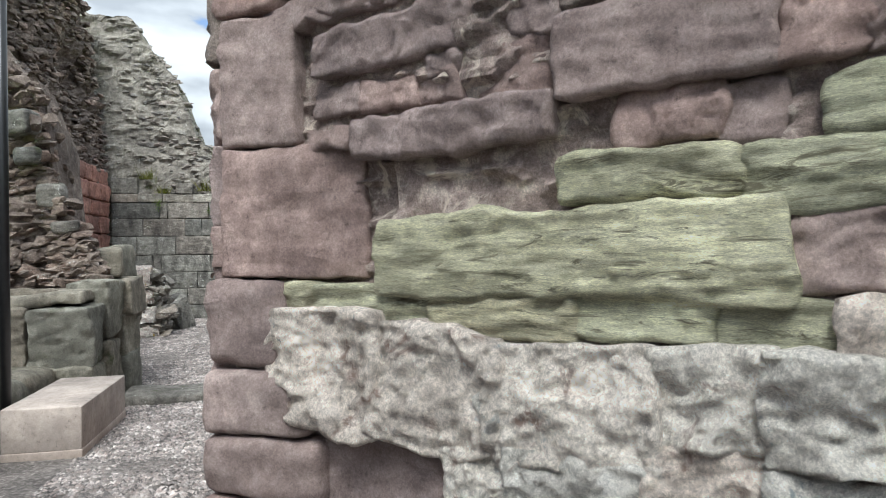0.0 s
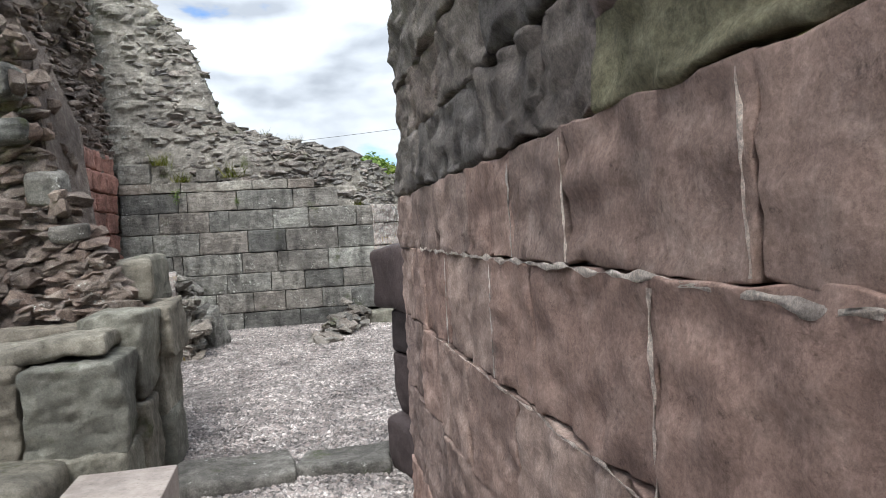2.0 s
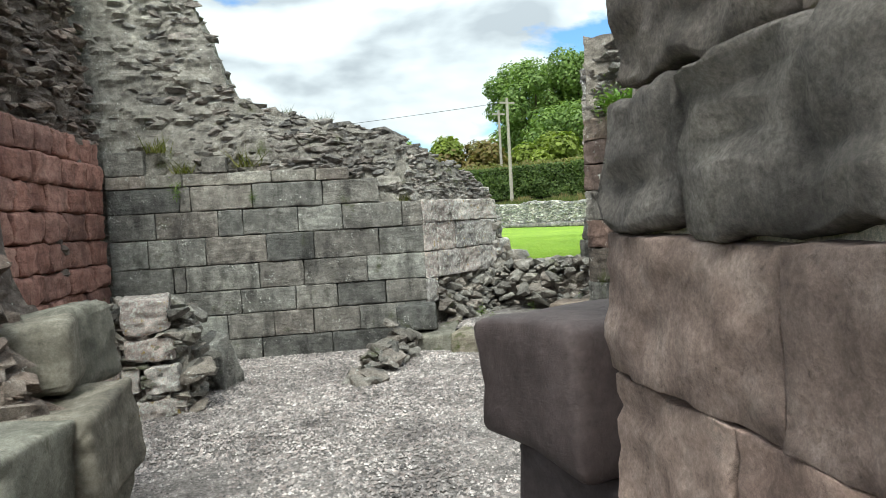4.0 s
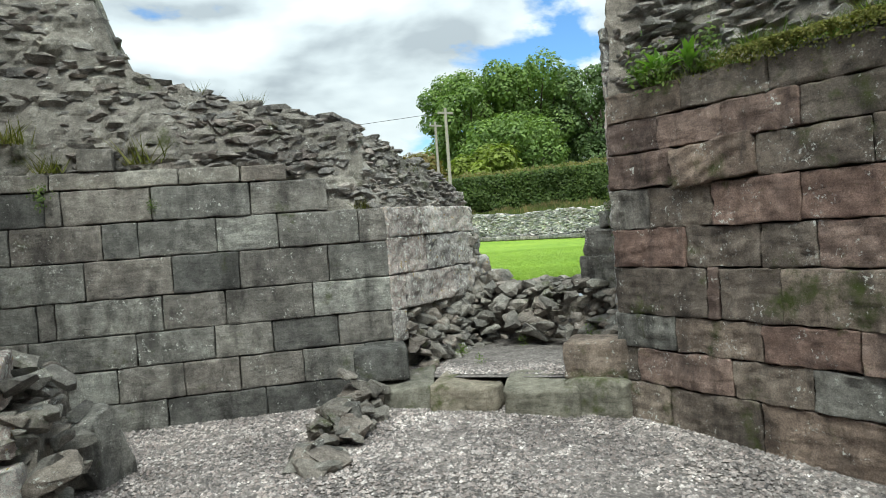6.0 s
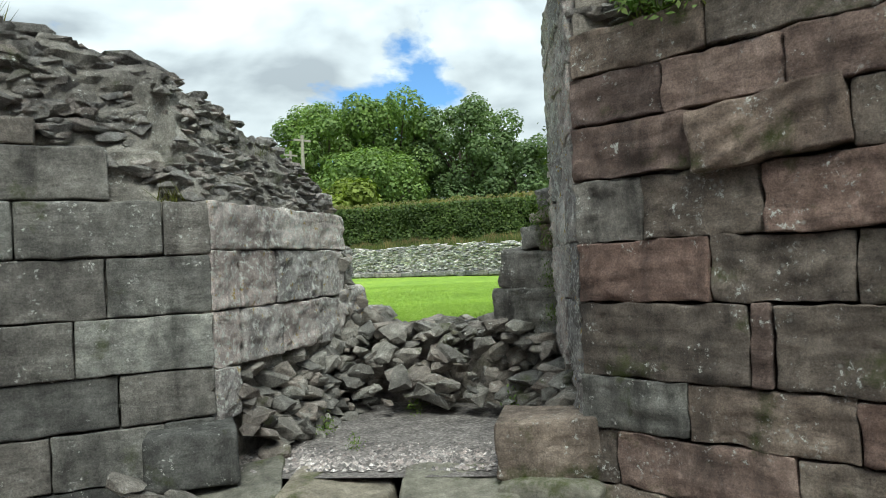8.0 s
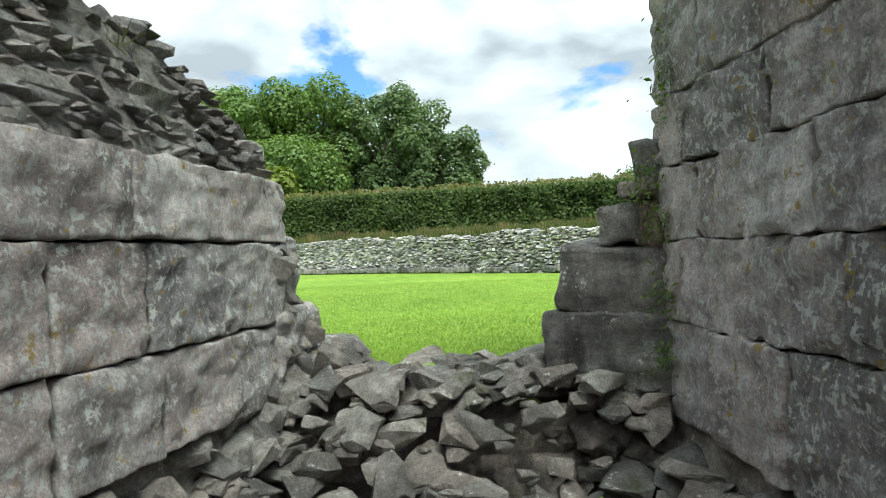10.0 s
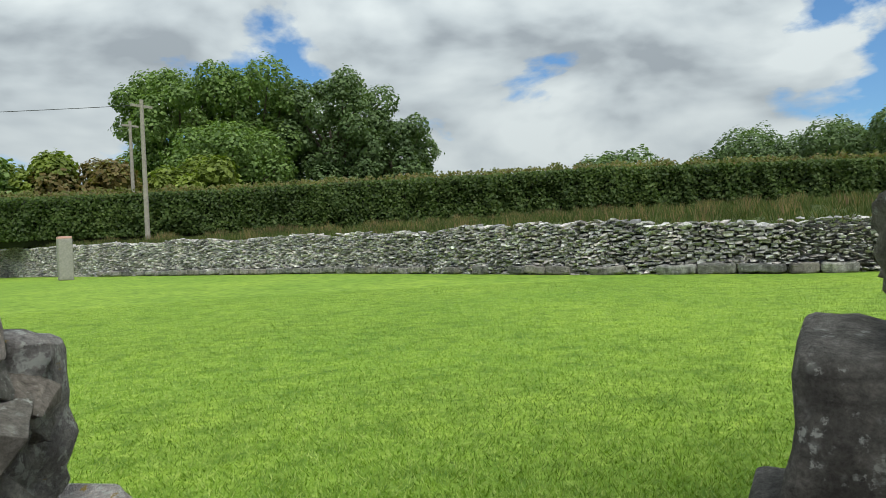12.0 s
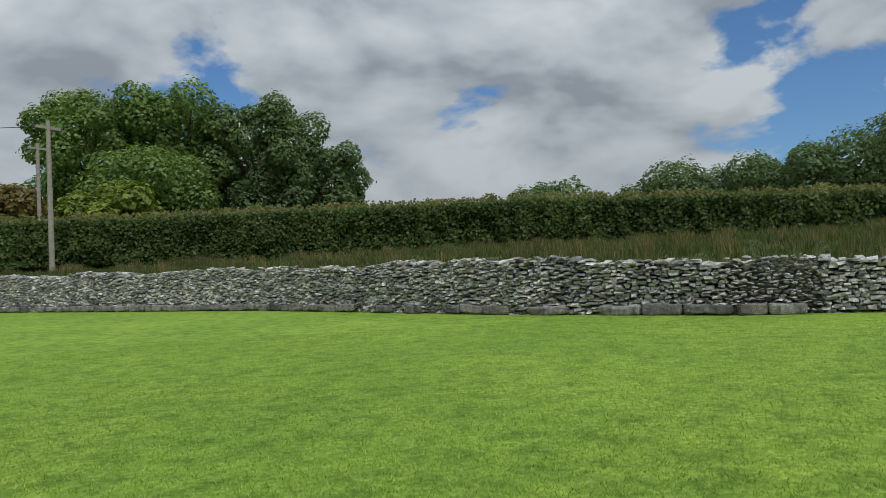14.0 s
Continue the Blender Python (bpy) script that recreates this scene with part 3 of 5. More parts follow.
# ---- ruin: walls ----
NA, NB = (-2.95, 11.62), (0.25, 11.55)
north_top = lerp_table([(-1.0, 5.2), (0.25, 4.95), (0.6, 4.45), (0.88, 4.05), (1.1, 3.45), (1.23, 3.08), (1.6, 2.86), (2.0, 2.74), (2.4, 2.63), (2.95, 2.54), (3.2, 2.4), (3.5, 2.2)])
north_face = lerp_table([(-1, 2.4), (0.38, 2.4), (0.4, 2.15), (2.4, 2.15), (2.7, 1.9), (3.2, 1.78)])
wall_north = tagged(rubble_strip("wall_north", (-4.2, 11.65), NB, 0.0, lambda s: north_top(s - 1.25), 1.3, CORE, lambda s, z: 0.05 + max(0, z - north_face(s - 1.25)) * (0.1 + 0.12 * max(0, s - 1.25)), 0.035, 0.035, (0.22, 0.12), 1, ragged=0.07,
                                 wild=lambda s, z: 1.5 if z > north_face(s - 1.25) else 1.0),
                    "ruined wall of grey ashlar with a broken rubble top", "ruined wall", kind="structure")
JA, JB = (0.25, 11.53), (1.50, 12.80)
jamb_top = lerp_table([(0, 2.42), (0.5, 2.32), (0.9, 2.2), (1.1, 2.1), (1.3, 1.99), (1.45, 1.85), (1.5, 1.4), (1.8, 1.1)])
wall_north_jamb = tagged(rubble_strip("wall_north_jamb", JA, JB, 0.3, jamb_top, 0.75, CORE, lambda s, z: 0.045 + max(0, z - 1.76) * 0.33, 0.03, 0.03, (0.2, 0.08), 2, cap_drop=0.1),
                         "lichen-spotted window jamb with rubble core", "ruined wall", kind="structure")
EB, EA = (1.66, 10.45), (3.30, 5.71)
east_top = lerp_table([(0, 2.95), (0.4, 3.2), (1.2, 3.5), (5, 3.9)])
wall_east = tagged(rubble_strip("wall_east", EB, EA, 0.0, east_top, 1.2, CORE, lambda s, z: 0.08 + max(0, z - 2.5 + 0.25 * min(1, s)) * 0.35 * min(1, s * 2), 0.035, 0.05, (0.24, 0.1), 3, cap_drop=0.0),
                   "tall ruined wall of brown sandstone blocks, grassy ledge above", "ruined wall", kind="structure")
RA, RB = (2.42, 11.74), (1.66, 10.45)
east_jamb_top = lerp_table([(0, 2.6), (0.12, 2.9), (0.4, 3.1), (1.6, 3.2)])
wall_east_jamb = tagged(rubble_strip("wall_east_jamb", RA, RB, 0.3, east_jamb_top, 0.9, CORE, lambda s, z: 0.035, 0.035, 0.02, (0.2, 0.1), 4, cap_drop=0.0),
                        "tall window jamb of pale weathered stone with lichen", "ruined wall", kind="structure")
WA, WB = (-2.95, 6.9), (-2.95, 11.62)
west_top = lerp_table([(0, 3.4), (1.2, 4.1), (3, 4.8), (4.72, 5.1)])


def west_set(s, z):
    hollow = 0.55 * math.exp(-((s - 2.55) / 0.45) ** 2 - ((z - 2.72) / 0.28) ** 2) + 0.5 * math.exp(-((s - 3.6) / 0.4) ** 2 - ((z - 3.75) / 0.35) ** 2)
    return 0.07 + hollow + max(0, z - 2.9) * 0.12


wall_west = tagged(rubble_strip("wall_west", WA, WB, 0.0, west_top, 1.0, CORERED, west_set, 0.04, 0.07, (0.25, 0.1), 5),
                   "red sandstone wall with hollows and torn rubble above", "ruined wall", kind="structure")
DA, DB = (-3.7, 6.55), (-1.72, 6.45)
door_top = lerp_table([(0, 3.6), (1.0, 3.1), (1.42, 2.65), (1.5, 2.3), (1.56, 1.88), (1.66, 1.68), (1.75, 1.47), (1.85, 1.32), (1.98, 1.0)])
wall_doorway_west = tagged(rubble_strip("wall_doorway_west", DA, DB, 0.0, door_top, 0.75, CORERED, lambda s, z: max(0, z - 1.0) * 0.12, 0.032, 0.085, (0.2, 0.09), 6, cap_drop=0.3, ragged=0.2),
                           "torn rubble wall above a worn doorway jamb", "ruined wall", kind="structure")
wall_passage_west = tagged(rubble_strip("wall_passage_west", (-2.45, -6.5), (-2.45, 6.4), 0.0, lerp_table([(0, 2.4), (9, 2.0), (11, 0.9), (12.9, 0.75)]), 1.2, CORERED, None, 0.09, 0.07, (0.3, 0.14), 7),
                           "low rubble wall beside the passage", "ruined wall", kind="structure")
PSA, PSB = (-0.25, 5.2), (-0.25, 2.14)
pier_top = lerp_table([(0, 3.3), (1, 3.6), (6, 3.8)])
wall_pier_side = tagged(rubble_strip("wall_pier_side", PSA, PSB, 0.0, pier_top, 3.4, JOINTING, lambda s, z: 0.034 + 0.1 * max(0, z - 1.5), 0.05, 0.004, (0.3, 0.15), 8, cap_drop=0.0),
                        "red sandstone side of a massive broken pier", "ruined wall", kind="structure")
PFA, PFB = (-0.2, 2.19), (2.02, -0.2)
wall_pier_front = tagged(rubble_strip("wall_pier_front", PFA, PFB, 0.0, lerp_table([(0, 3.4), (3.4, 3.7)]), 1.6, MORTAR, lambda s, z: 0.08 if s < 0.24 else 0.045 if s < 0.56 and z < 1.5 else 0.014 if z > 1.15 else 0.03, 0.013, 0.024, (0.11, 0.04), 9, cap_drop=0.0),
                         "broken pier face of mixed purple, green and pale stones", "ruined wall", kind="structure")

# ---- things of the passage and the doorway ----


def bench():
    ob = tagged(new("stone_bench"), "long plain smooth stone bench block on the passage floor", "bench")
    ob.matrix_basis = pose(-1.49, 4.95, 0.06, 0, 0, 1)
    part("bench_slab", block_mesh(0.42, 1.04, 0.25, 3, BENCH, 0.008, 0.0025), ob, pose(0, 0, 0.185))
    part("plinth", block_mesh(0.43, 1.05, 0.07, 4, BENCH, 0.01, 0.004), ob, pose(0, 0, 0.03))
    return ob


bench()


def black_pole():
    bm = bmesh.new()
    bmesh.ops.create_cone(bm, cap_ends=True, segments=20, radius1=0.03, radius2=0.03, depth=3.4, matrix=Matrix.Translation((0, 0, 1.7)))
    me = bpy.data.meshes.new("pole")
    bm.to_mesh(me)
    bm.free()
    me.materials.append(BLACK)
    me.polygons.foreach_set("use_smooth", [True] * len(me.polygons))
    ob = tagged(new("metal_pole"), "slim black painted metal pole standing upright among stones", "pole")
    ob.matrix_basis = pose(-1.735, 4.62, 0.06)
    part("shaft", me, ob)
    bm = bmesh.new()
    bmesh.ops.create_cone(bm, cap_ends=True, segments=20, radius1=0.06, radius2=0.045, depth=0.05, matrix=Matrix.Translation((0, 0, 0.025)))
    me = bpy.data.meshes.new("foot")
    bm.to_mesh(me)
    bm.free()
    me.materials.append(BLACK)
    part("foot", me, ob)


black_pole()


def boulder(x, y, z, L, D, H, rz, seed, material=WORN, label="large rounded worn sandstone block", name="worn_stone", r=0.09):
    ob = tagged(new(name, block_mesh(L, D, H, seed, material, r, 0.012, 0.1, True, 0.05)), label, "stone", "worn stones of the passage")
    ob.matrix_basis = pose(x, y, z + H / 2, 0, 0, rz)
    return ob


boulder(-2.0, 4.85, 0.05, 0.5, 0.6, 0.4, 4, 11)
boulder(-1.98, 5.3, 0.05, 0.46, 0.55, 0.42, -6, 12)
boulder(-2.0, 3.95, 0.05, 0.42, 0.7, 0.7, 3, 13)
boulder(-1.12, 6.1, 0.04, 0.62, 0.42, 0.1, 8, 14, ROCK, "flat worn threshold stone sunk in the gravel", "threshold_stone", 0.05)
boulder(-0.5, 6.15, 0.04, 0.5, 0.4, 0.09, -10, 15, ROCK, "flat worn threshold stone beside the doorway", "threshold_stone", 0.05)

# left jamb of the doorway: large worn stones
for x, y, z, L, D, H, rz, sd in ((-1.75, 5.74, 0.06, 0.44, 0.48, 0.36, 6, 21), (-1.74, 5.74, 0.42, 0.42, 0.46, 0.43, 4, 22), (-1.98, 5.82, 0.85, 0.72, 0.42, 0.09, 3, 23),
                                 (-2.2, 5.8, 0.06, 0.46, 0.5, 0.8, -2, 24), (-1.68, 6.18, 0.06, 0.32, 0.42, 0.5, 2, 25), (-1.67, 6.2, 0.56, 0.32, 0.42, 0.48, -3, 26),
                                 (-1.62, 6.62, 0.06, 0.3, 0.46, 0.34, 4, 27), (-1.63, 6.62, 0.4, 0.3, 0.46, 0.32, -4, 28), (-1.61, 6.62, 0.72, 0.32, 0.46, 0.31, 3, 29),
                                 (-2.08, 6.25, 0.06, 0.5, 0.5, 0.9, 0, 30)):
    me = block_mesh(L, D, H, sd, WORN, 0.025, 0.016, 0.027, True, 0.05)
    part("jamb_stone", me, wall_doorway_west, pose(x, y, z + H / 2, 0, 0, rz))
for x, y, z, L, D, H, rz, sd, m in ((-1.8, 6.75, 1.02, 0.38, 0.3, 0.26, 10, 31, WORN), (-1.72, 6.95, 1.0, 0.28, 0.3, 0.3, -20, 32, WORN), (-2.14, 6.62, 1.66, 0.2, 0.25, 0.2, 4, 33, GREY),
                                    (-2.28, 6.55, 2.0, 0.2, 0.3, 0.14, 20, 34, GREY), (-2.34, 6.5, 2.25, 0.24, 0.25, 0.2, -10, 35, GREY), (-2.0, 6.55, 1.42, 0.22, 0.2, 0.1, 12, 36, GREY)):
    part("rubble_stone", block_mesh(L, D, H, sd, m, 0.04, 0.015, 0.08, False, 0.03), wall_doorway_west, pose(x, y, z + H / 2, 4, -5, rz))

rng = random.Random(77)
RED_ROCKS = [rock_mesh(140 + i, CORERED, 0.75) for i in range(8)]
pl = []
for _ in range(150):
    s = rng.uniform(0.9, 2.0)
    w = rng.uniform(-0.06, 0.7)
    pl.append((-3.7 + s + rng.uniform(-0.03, 0.06), 6.52 + w, door_top(s) - 0.3 * (max(0, w) / 0.75) ** 2 - 0.05 - rng.random() ** 2 * 0.35, rng.uniform(0.09, 0.2)))
for _ in range(70):
    s, z = rng.uniform(0.6, 1.95), rng.uniform(1.0, 2.9)
    if z < door_top(s):
        pl.append((-3.7 + s, 6.52 + (z - 1.0) * 0.12, z, rng.uniform(0.09, 0.22)))
scatter_rocks(wall_doorway_west, pl, RED_ROCKS, rng)

# right jamb of the doorway: worn stump, its colour darkened for shade
stump = tagged(new("doorway_stump"), "broken doorway jamb of smooth purple worn stones", "stone pillar")
stump.matrix_basis = pose(0.31, 5.95, 0.04, 0, 0, 18)
for x, y, z, L, D, H, rz, sd in ((0.05, 0.0, 0.0, 1.12, 0.5, 0.32, 2, 41), (0.07, 0.0, 0.32, 1.08, 0.46, 0.34, -2, 42), (0.05, 0.0, 0.66, 1.1, 0.48, 0.24, 2, 43), (0.0, 0.0, 0.9, 1.18, 0.52, 0.36, -3, 44),
                                 (1.0, 0.25, 0.9, 0.9, 0.6, 0.36, 12, 45), (1.0, 0.25, 0.0, 0.8, 0.6, 0.9, 12, 46)):
    part("worn_stone", block_mesh(L, D, H, sd, STUMP, 0.05, 0.012, 0.05, True, 0.05), stump, pose(x, y, z + H / 2, 0, 0, rz))

# ---- the room: stub wall, rubble heap, step, bay ----
stub = tagged(rubble_strip("stub_wall", (-2.95, 9.78), (-1.9, 9.85), 0.0, lerp_table([(0, 0.88), (0.5, 0.86), (0.8, 0.78), (1.05, 0.6)]), 0.85, CORE, lambda s, z: 0.05 - 0.0 * s, 0.03, 0.04, (0.16, 0.07), 11, cap_drop=-0.15),
              "low broken stub of masonry with a rubble top", "ruined wall", kind="structure")
rng = random.Random(5)
for z0, z1, js in ((0.08, 0.3, [0, 0.35, 0.62, 1.04]), (0.31, 0.55, [0, 0.2, 0.55, 0.72, 1.02]), (0.56, 0.76, [0, 0.32, 0.58, 0.98])):
    for s0, s1 in zip(js, js[1:]):
        PIECE[0] += 1
        part("stone_block", block_mesh(s1 - s0 - 0.03, 0.24, z1 - z0 - 0.025, PIECE[0], JAMB, 0.02, 0.02, 0.027, True, 0.03), stub, pose(-2.95 + (s0 + s1) / 2, 9.78 + 0.07 * s0 + 0.07, (z0 + z1) / 2, 0, 0, 4 + rng.uniform(-5, 5)))
part("stone_block", block_mesh(0.34, 0.36, 0.28, 71, JAMB, 0.02, 0.02, 0.027, True, 0.03), stub, pose(-2.2, 9.95, 0.95, 0, 0, 10))
scatter_rocks(stub, [(rng.uniform(-2.9, -1.95), rng.uniform(9.85, 10.55), rng.uniform(0.82, 1.0), rng.uniform(0.1, 0.26)) for _ in range(75)], None, rng)
scatter_rocks(stub, [(rng.uniform(-2.0, -1.82), rng.uniform(9.85, 10.55), rng.uniform(0.1, 0.8), rng.uniform(0.14, 0.3)) for _ in range(34)], CORE_ROCKS, rng)
part("leaning_slab", block_mesh(0.34, 0.14, 0.5, 72, GREY, 0.03, 0.014, 0.07, False, 0.02), stub, pose(-1.76, 10.55, 0.36, 0, -22, 60))

heap = tagged(new("rubble_heap"), "ragged line of broken wall footing stones on the gravel", "rubble")
heap.matrix_basis = pose(-0.3, 10.8, 0.15)
rng = random.Random(8)
pl = []
for _ in range(70):
    f = rng.random() ** 0.8
    w = rng.uniform(-0.17, 0.17)
    h = (0.5 * (1 - f) ** 1.1 + 0.03) * rng.uniform(0.2, 1.0) * (1 - abs(w) * 2)
    pl.append((0.28 - 0.55 * f + w, 0.62 - 1.25 * f + 0.2 * w, h, rng.uniform(0.12, 0.27)))
scatter_rocks(heap, pl, None, rng)

step = tagged(new("step"), "low step of mossy worn stones before the window bay", "stone step", kind="structure")
for x, y, L, H, rz, sd in ((0.33, 11.42, 0.42, 0.26, -20, 81), (0.75, 11.16, 0.5, 0.25, -31, 82), (1.22, 10.83, 0.56, 0.24, -31, 83)):
    part("step_stone", block_mesh(L, 0.42, H, sd, STEP, 0.03, 0.014, 0.05, True, 0.07), step, pose(x, y, 0.15 + H / 2, 3, -2, rz))
part("step_stone", block_mesh(0.5, 0.4, 0.3, 86, STEP, 0.025, 0.014, 0.04, True, 0.04), step, pose(1.6, 10.6, 0.27, 0, 0, -45))
part("step_stone", block_mesh(0.46, 0.36, 0.27, 84, BROWN, 0.025, 0.014, 0.04, True, 0.04), step, pose(1.62, 10.66, 0.55, 0, 0, -40))
part("step_stone", block_mesh(0.42, 0.34, 0.27, 85, GREY, 0.03, 0.01, 0.08, True, 0.02), step, pose(0.12, 11.52, 0.55, 0, 0, -8))

bay = tagged(new("bay_floor", mesh_of("bay_floor", [(0.2, 11.5, 0.41), (1.6, 10.6, 0.41), (2.6, 12.0, 0.46), (1.5, 13.0, 0.46)], [(0, 1, 2, 3)], BED)), "raised gravel floor of the window bay", "gravel floor", kind="structure")
sill = tagged(rubble_strip("rubble_sill", (1.25, 12.72), (2.35, 11.72), 0.3, lerp_table([(0, 0.98), (0.5, 0.93), (1, 0.88), (1.6, 0.9)]), 0.55, ROCK, lambda s, z: 0.25 * (z - 0.5), 0.035, 0.06, (0.2, 0.12), 14, cap_drop=0.05),
              "broken rubble sill of the ruined window opening", "rubble sill", kind="structure")
rng = random.Random(9)
pl = []
so, sd_, sout, sL, _a = frame_of((1.25, 12.72), (2.35, 11.72))
for _ in range(170):
    s, w = rng.uniform(-0.05, sL + 0.05), rng.uniform(-0.5, 0.32)
    z = 0.93 + rng.uniform(-0.04, 0.05) if w < 0.05 else 0.95 - (w - 0.05) * 1.45 + rng.uniform(-0.06, 0.04)
    q = so + sd_ * s + sout * w
    pl.append((q.x, q.y, max(0.42, z), rng.uniform(0.11, 0.26)))
for _ in range(120):
    s, w = rng.uniform(-0.05, sL + 0.05), rng.uniform(-0.5, 0.4)
    z = 0.95 + rng.uniform(-0.03, 0.02) if w < 0.05 else 0.98 - (w - 0.05) * 1.4 + rng.uniform(-0.04, 0.04)
    q = so + sd_ * s + sout * w
    pl.append((q.x, q.y, max(0.43, z), rng.uniform(0.05, 0.11)))
scatter_rocks(sill, pl, None, rng)
# fallen facing under both jambs
pl = []
jo, jd, jout, jL, _a = frame_of(JA, JB)
for _ in range(120):
    s = rng.uniform(0.22, 1.75)
    k = rng.random()
    q = jo + jd * s + jout * (-0.08 + 0.2 * k)
    pl.append((q.x, q.y, 0.42 + (0.5 + 0.1 * s) * (1 - k) * rng.uniform(0.6, 1.0), rng.uniform(0.11, 0.25)))
scatter_rocks(wall_north_jamb, pl, None, rng)
pl = []
ro, rd, rout, rL, _a = frame_of(RA, RB)
for _ in range(80):
    s = rng.uniform(-0.1, 1.2)
    k = rng.random()
    q = ro + rd * s + rout * (-0.05 + 0.25 * k)
    pl.append((q.x, q.y, 0.42 + 0.45 * (1 - k) * rng.uniform(0.5, 1.0), rng.uniform(0.1, 0.26)))
scatter_rocks(wall_east_jamb, pl, None, rng)
# ragged end of the left jamb
BIG_ROCKS = [rock_mesh(160 + i, CORE, 0.7, 13) for i in range(8)]
pl = []
for _ in range(95):
    z = rng.uniform(0.92, 1.75)
    q = jo + jd * (1.5 + 0.3 * (1.5 - z) + rng.uniform(-0.12, 0.06)) - jout * rng.uniform(0.02, 0.4)
    pl.append((q.x, q.y, z, rng.uniform(0.1, 0.24)))
for _ in range(24):
    q = jo + jd * rng.uniform(1.65, 1.95) - jout * rng.uniform(-0.15, 0.3)
    pl.append((q.x, q.y, rng.uniform(0.92, 1.08), rng.uniform(0.16, 0.3)))
q = jo + jd * 1.3 - jout * 0.14
pl.append((q.x, q.y, 1.82, 0.24))
scatter_rocks(wall_north_jamb, pl, BIG_ROCKS, rng)
for s_, n_, z0, L, D, H, sd in ((1.5, 0.2, 1.24, 0.34, 0.34, 0.32, 201), (1.58, 0.18, 0.94, 0.42, 0.36, 0.33, 202), (1.42, 0.24, 1.53, 0.3, 0.32, 0.26, 203), (1.82, 0.12, 0.9, 0.34, 0.34, 0.2, 204), (1.36, 0.2, 1.77, 0.26, 0.26, 0.16, 205)):
    q = jo + jd * s_ - jout * n_
    part("rubble_stone", block_mesh(L * 0.85, D, H, sd, JAMB, 0.025, 0.026, 0.027, True, 0.06), wall_north_jamb, pose(q.x, q.y, z0 + H / 2, 4, -3, 45))
# dark rebate blocks beside the right jamb: root, way out of the wall, and stones by their start and end along it, base and top
RO, RW = Vector((2.36, 11.6, 0)), Vector((-0.356, 0.935, 0))
RN = Vector((-RW.y, RW.x, 0))
for u0, u1, z0, z1, D, lean, sd, m in ((-0.04, 0.53, 0.9, 1.212, 0.3, 0, 91, GREY), (-0.04, 0.455, 1.205, 1.478, 0.3, 3, 92, GREY), (0.11, 0.29, 1.475, 1.625, 0.26, 0, 93, CORE), (-0.02, 0.12, 1.475, 1.645, 0.2, 0, 94, BROWN),
                                       (-0.02, 0.19, 1.64, 1.715, 0.26, -4, 97, CORE), (-0.03, 0.12, 1.71, 1.86, 0.24, 0, 98, CORE)):
    q = RO + RW * ((u0 + u1) / 2) - RN * D / 2
    part("rebate_block", block_mesh(u1 - u0, D, z1 - z0, sd, m, 0.02, 0.014, 0.03, True, 0.035), wall_east_jamb, pose(q.x, q.y, (z0 + z1) / 2, 0, lean, math.degrees(math.atan2(RW.y, RW.x)) + 180))
for across, z0, z1, D, sd in ((-0.3, 0.8, 1.36, 0.6, 95), (-0.44, 1.34, 1.74, 0.56, 96)):
    q = ro - rd * 0.3 + rout * across
    part("rebate_block", block_mesh(D, 0.5, z1 - z0, sd, CORE, 0.03, 0.03, 0.027, True, 0.09), wall_east_jamb, pose(q.x, q.y, (z0 + z1) / 2, 0, 4, math.degrees(math.atan2(rout.y, rout.x))))
pl = []
for _ in range(45):
    z = rng.uniform(0.95, 1.72)
    q = ro - rd * rng.uniform(0.1, 0.5) + rout * (0.02 - 0.3 * (z - 0.9) + rng.uniform(-0.12, 0.0))
    pl.append((q.x, q.y, z, rng.uniform(0.12, 0.24)))
for _ in range(60):
    z = rng.uniform(0.7, 1.2)
    q = RO + RW * (0.5 + 0.2 * (1.15 - z) + rng.uniform(-0.08, 0.02)) - RN * rng.uniform(0.06, 0.3)
    pl.append((q.x, q.y, z, rng.uniform(0.08, 0.18)))
for _ in range(40):
    q = RO + RW * rng.uniform(0.0, 0.5) + RN * rng.uniform(-0.1, 0.06)
    pl.append((q.x, q.y, rng.uniform(0.5, 0.9), rng.uniform(0.1, 0.22)))
for _ in range(110):
    z = rng.uniform(0.85, 1.75)
    q = RO + RW * rng.uniform(-0.1, 0.42 - 0.4 * max(0, z - 1.0)) - RN * rng.uniform(0.22, 0.55)
    pl.append((q.x, q.y, z, rng.uniform(0.14, 0.28)))
scatter_rocks(wall_east_jamb, pl, BIG_ROCKS, rng)

pl = []
for _ in range(90):
    x = -2.9 + 3.3 * rng.random()
    s = x + 2.95
    w = rng.uniform(0.0, 0.9)
    z = north_top(s)
    back = 0.075 + max(0, z - north_face(s)) * (0.1 + 0.12 * s)
    k = rng.random() ** 2
    pl.append((x, 11.6 + back * (1 - k * 0.8) + 0.05 + w * (1 - k), z - k * (z - north_face(s)) - 0.02 - 0.03 - 0.15 * w * w, rng.uniform(0.1, 0.22)))
scatter_rocks(wall_north, pl, CORE_ROCKS, rng)

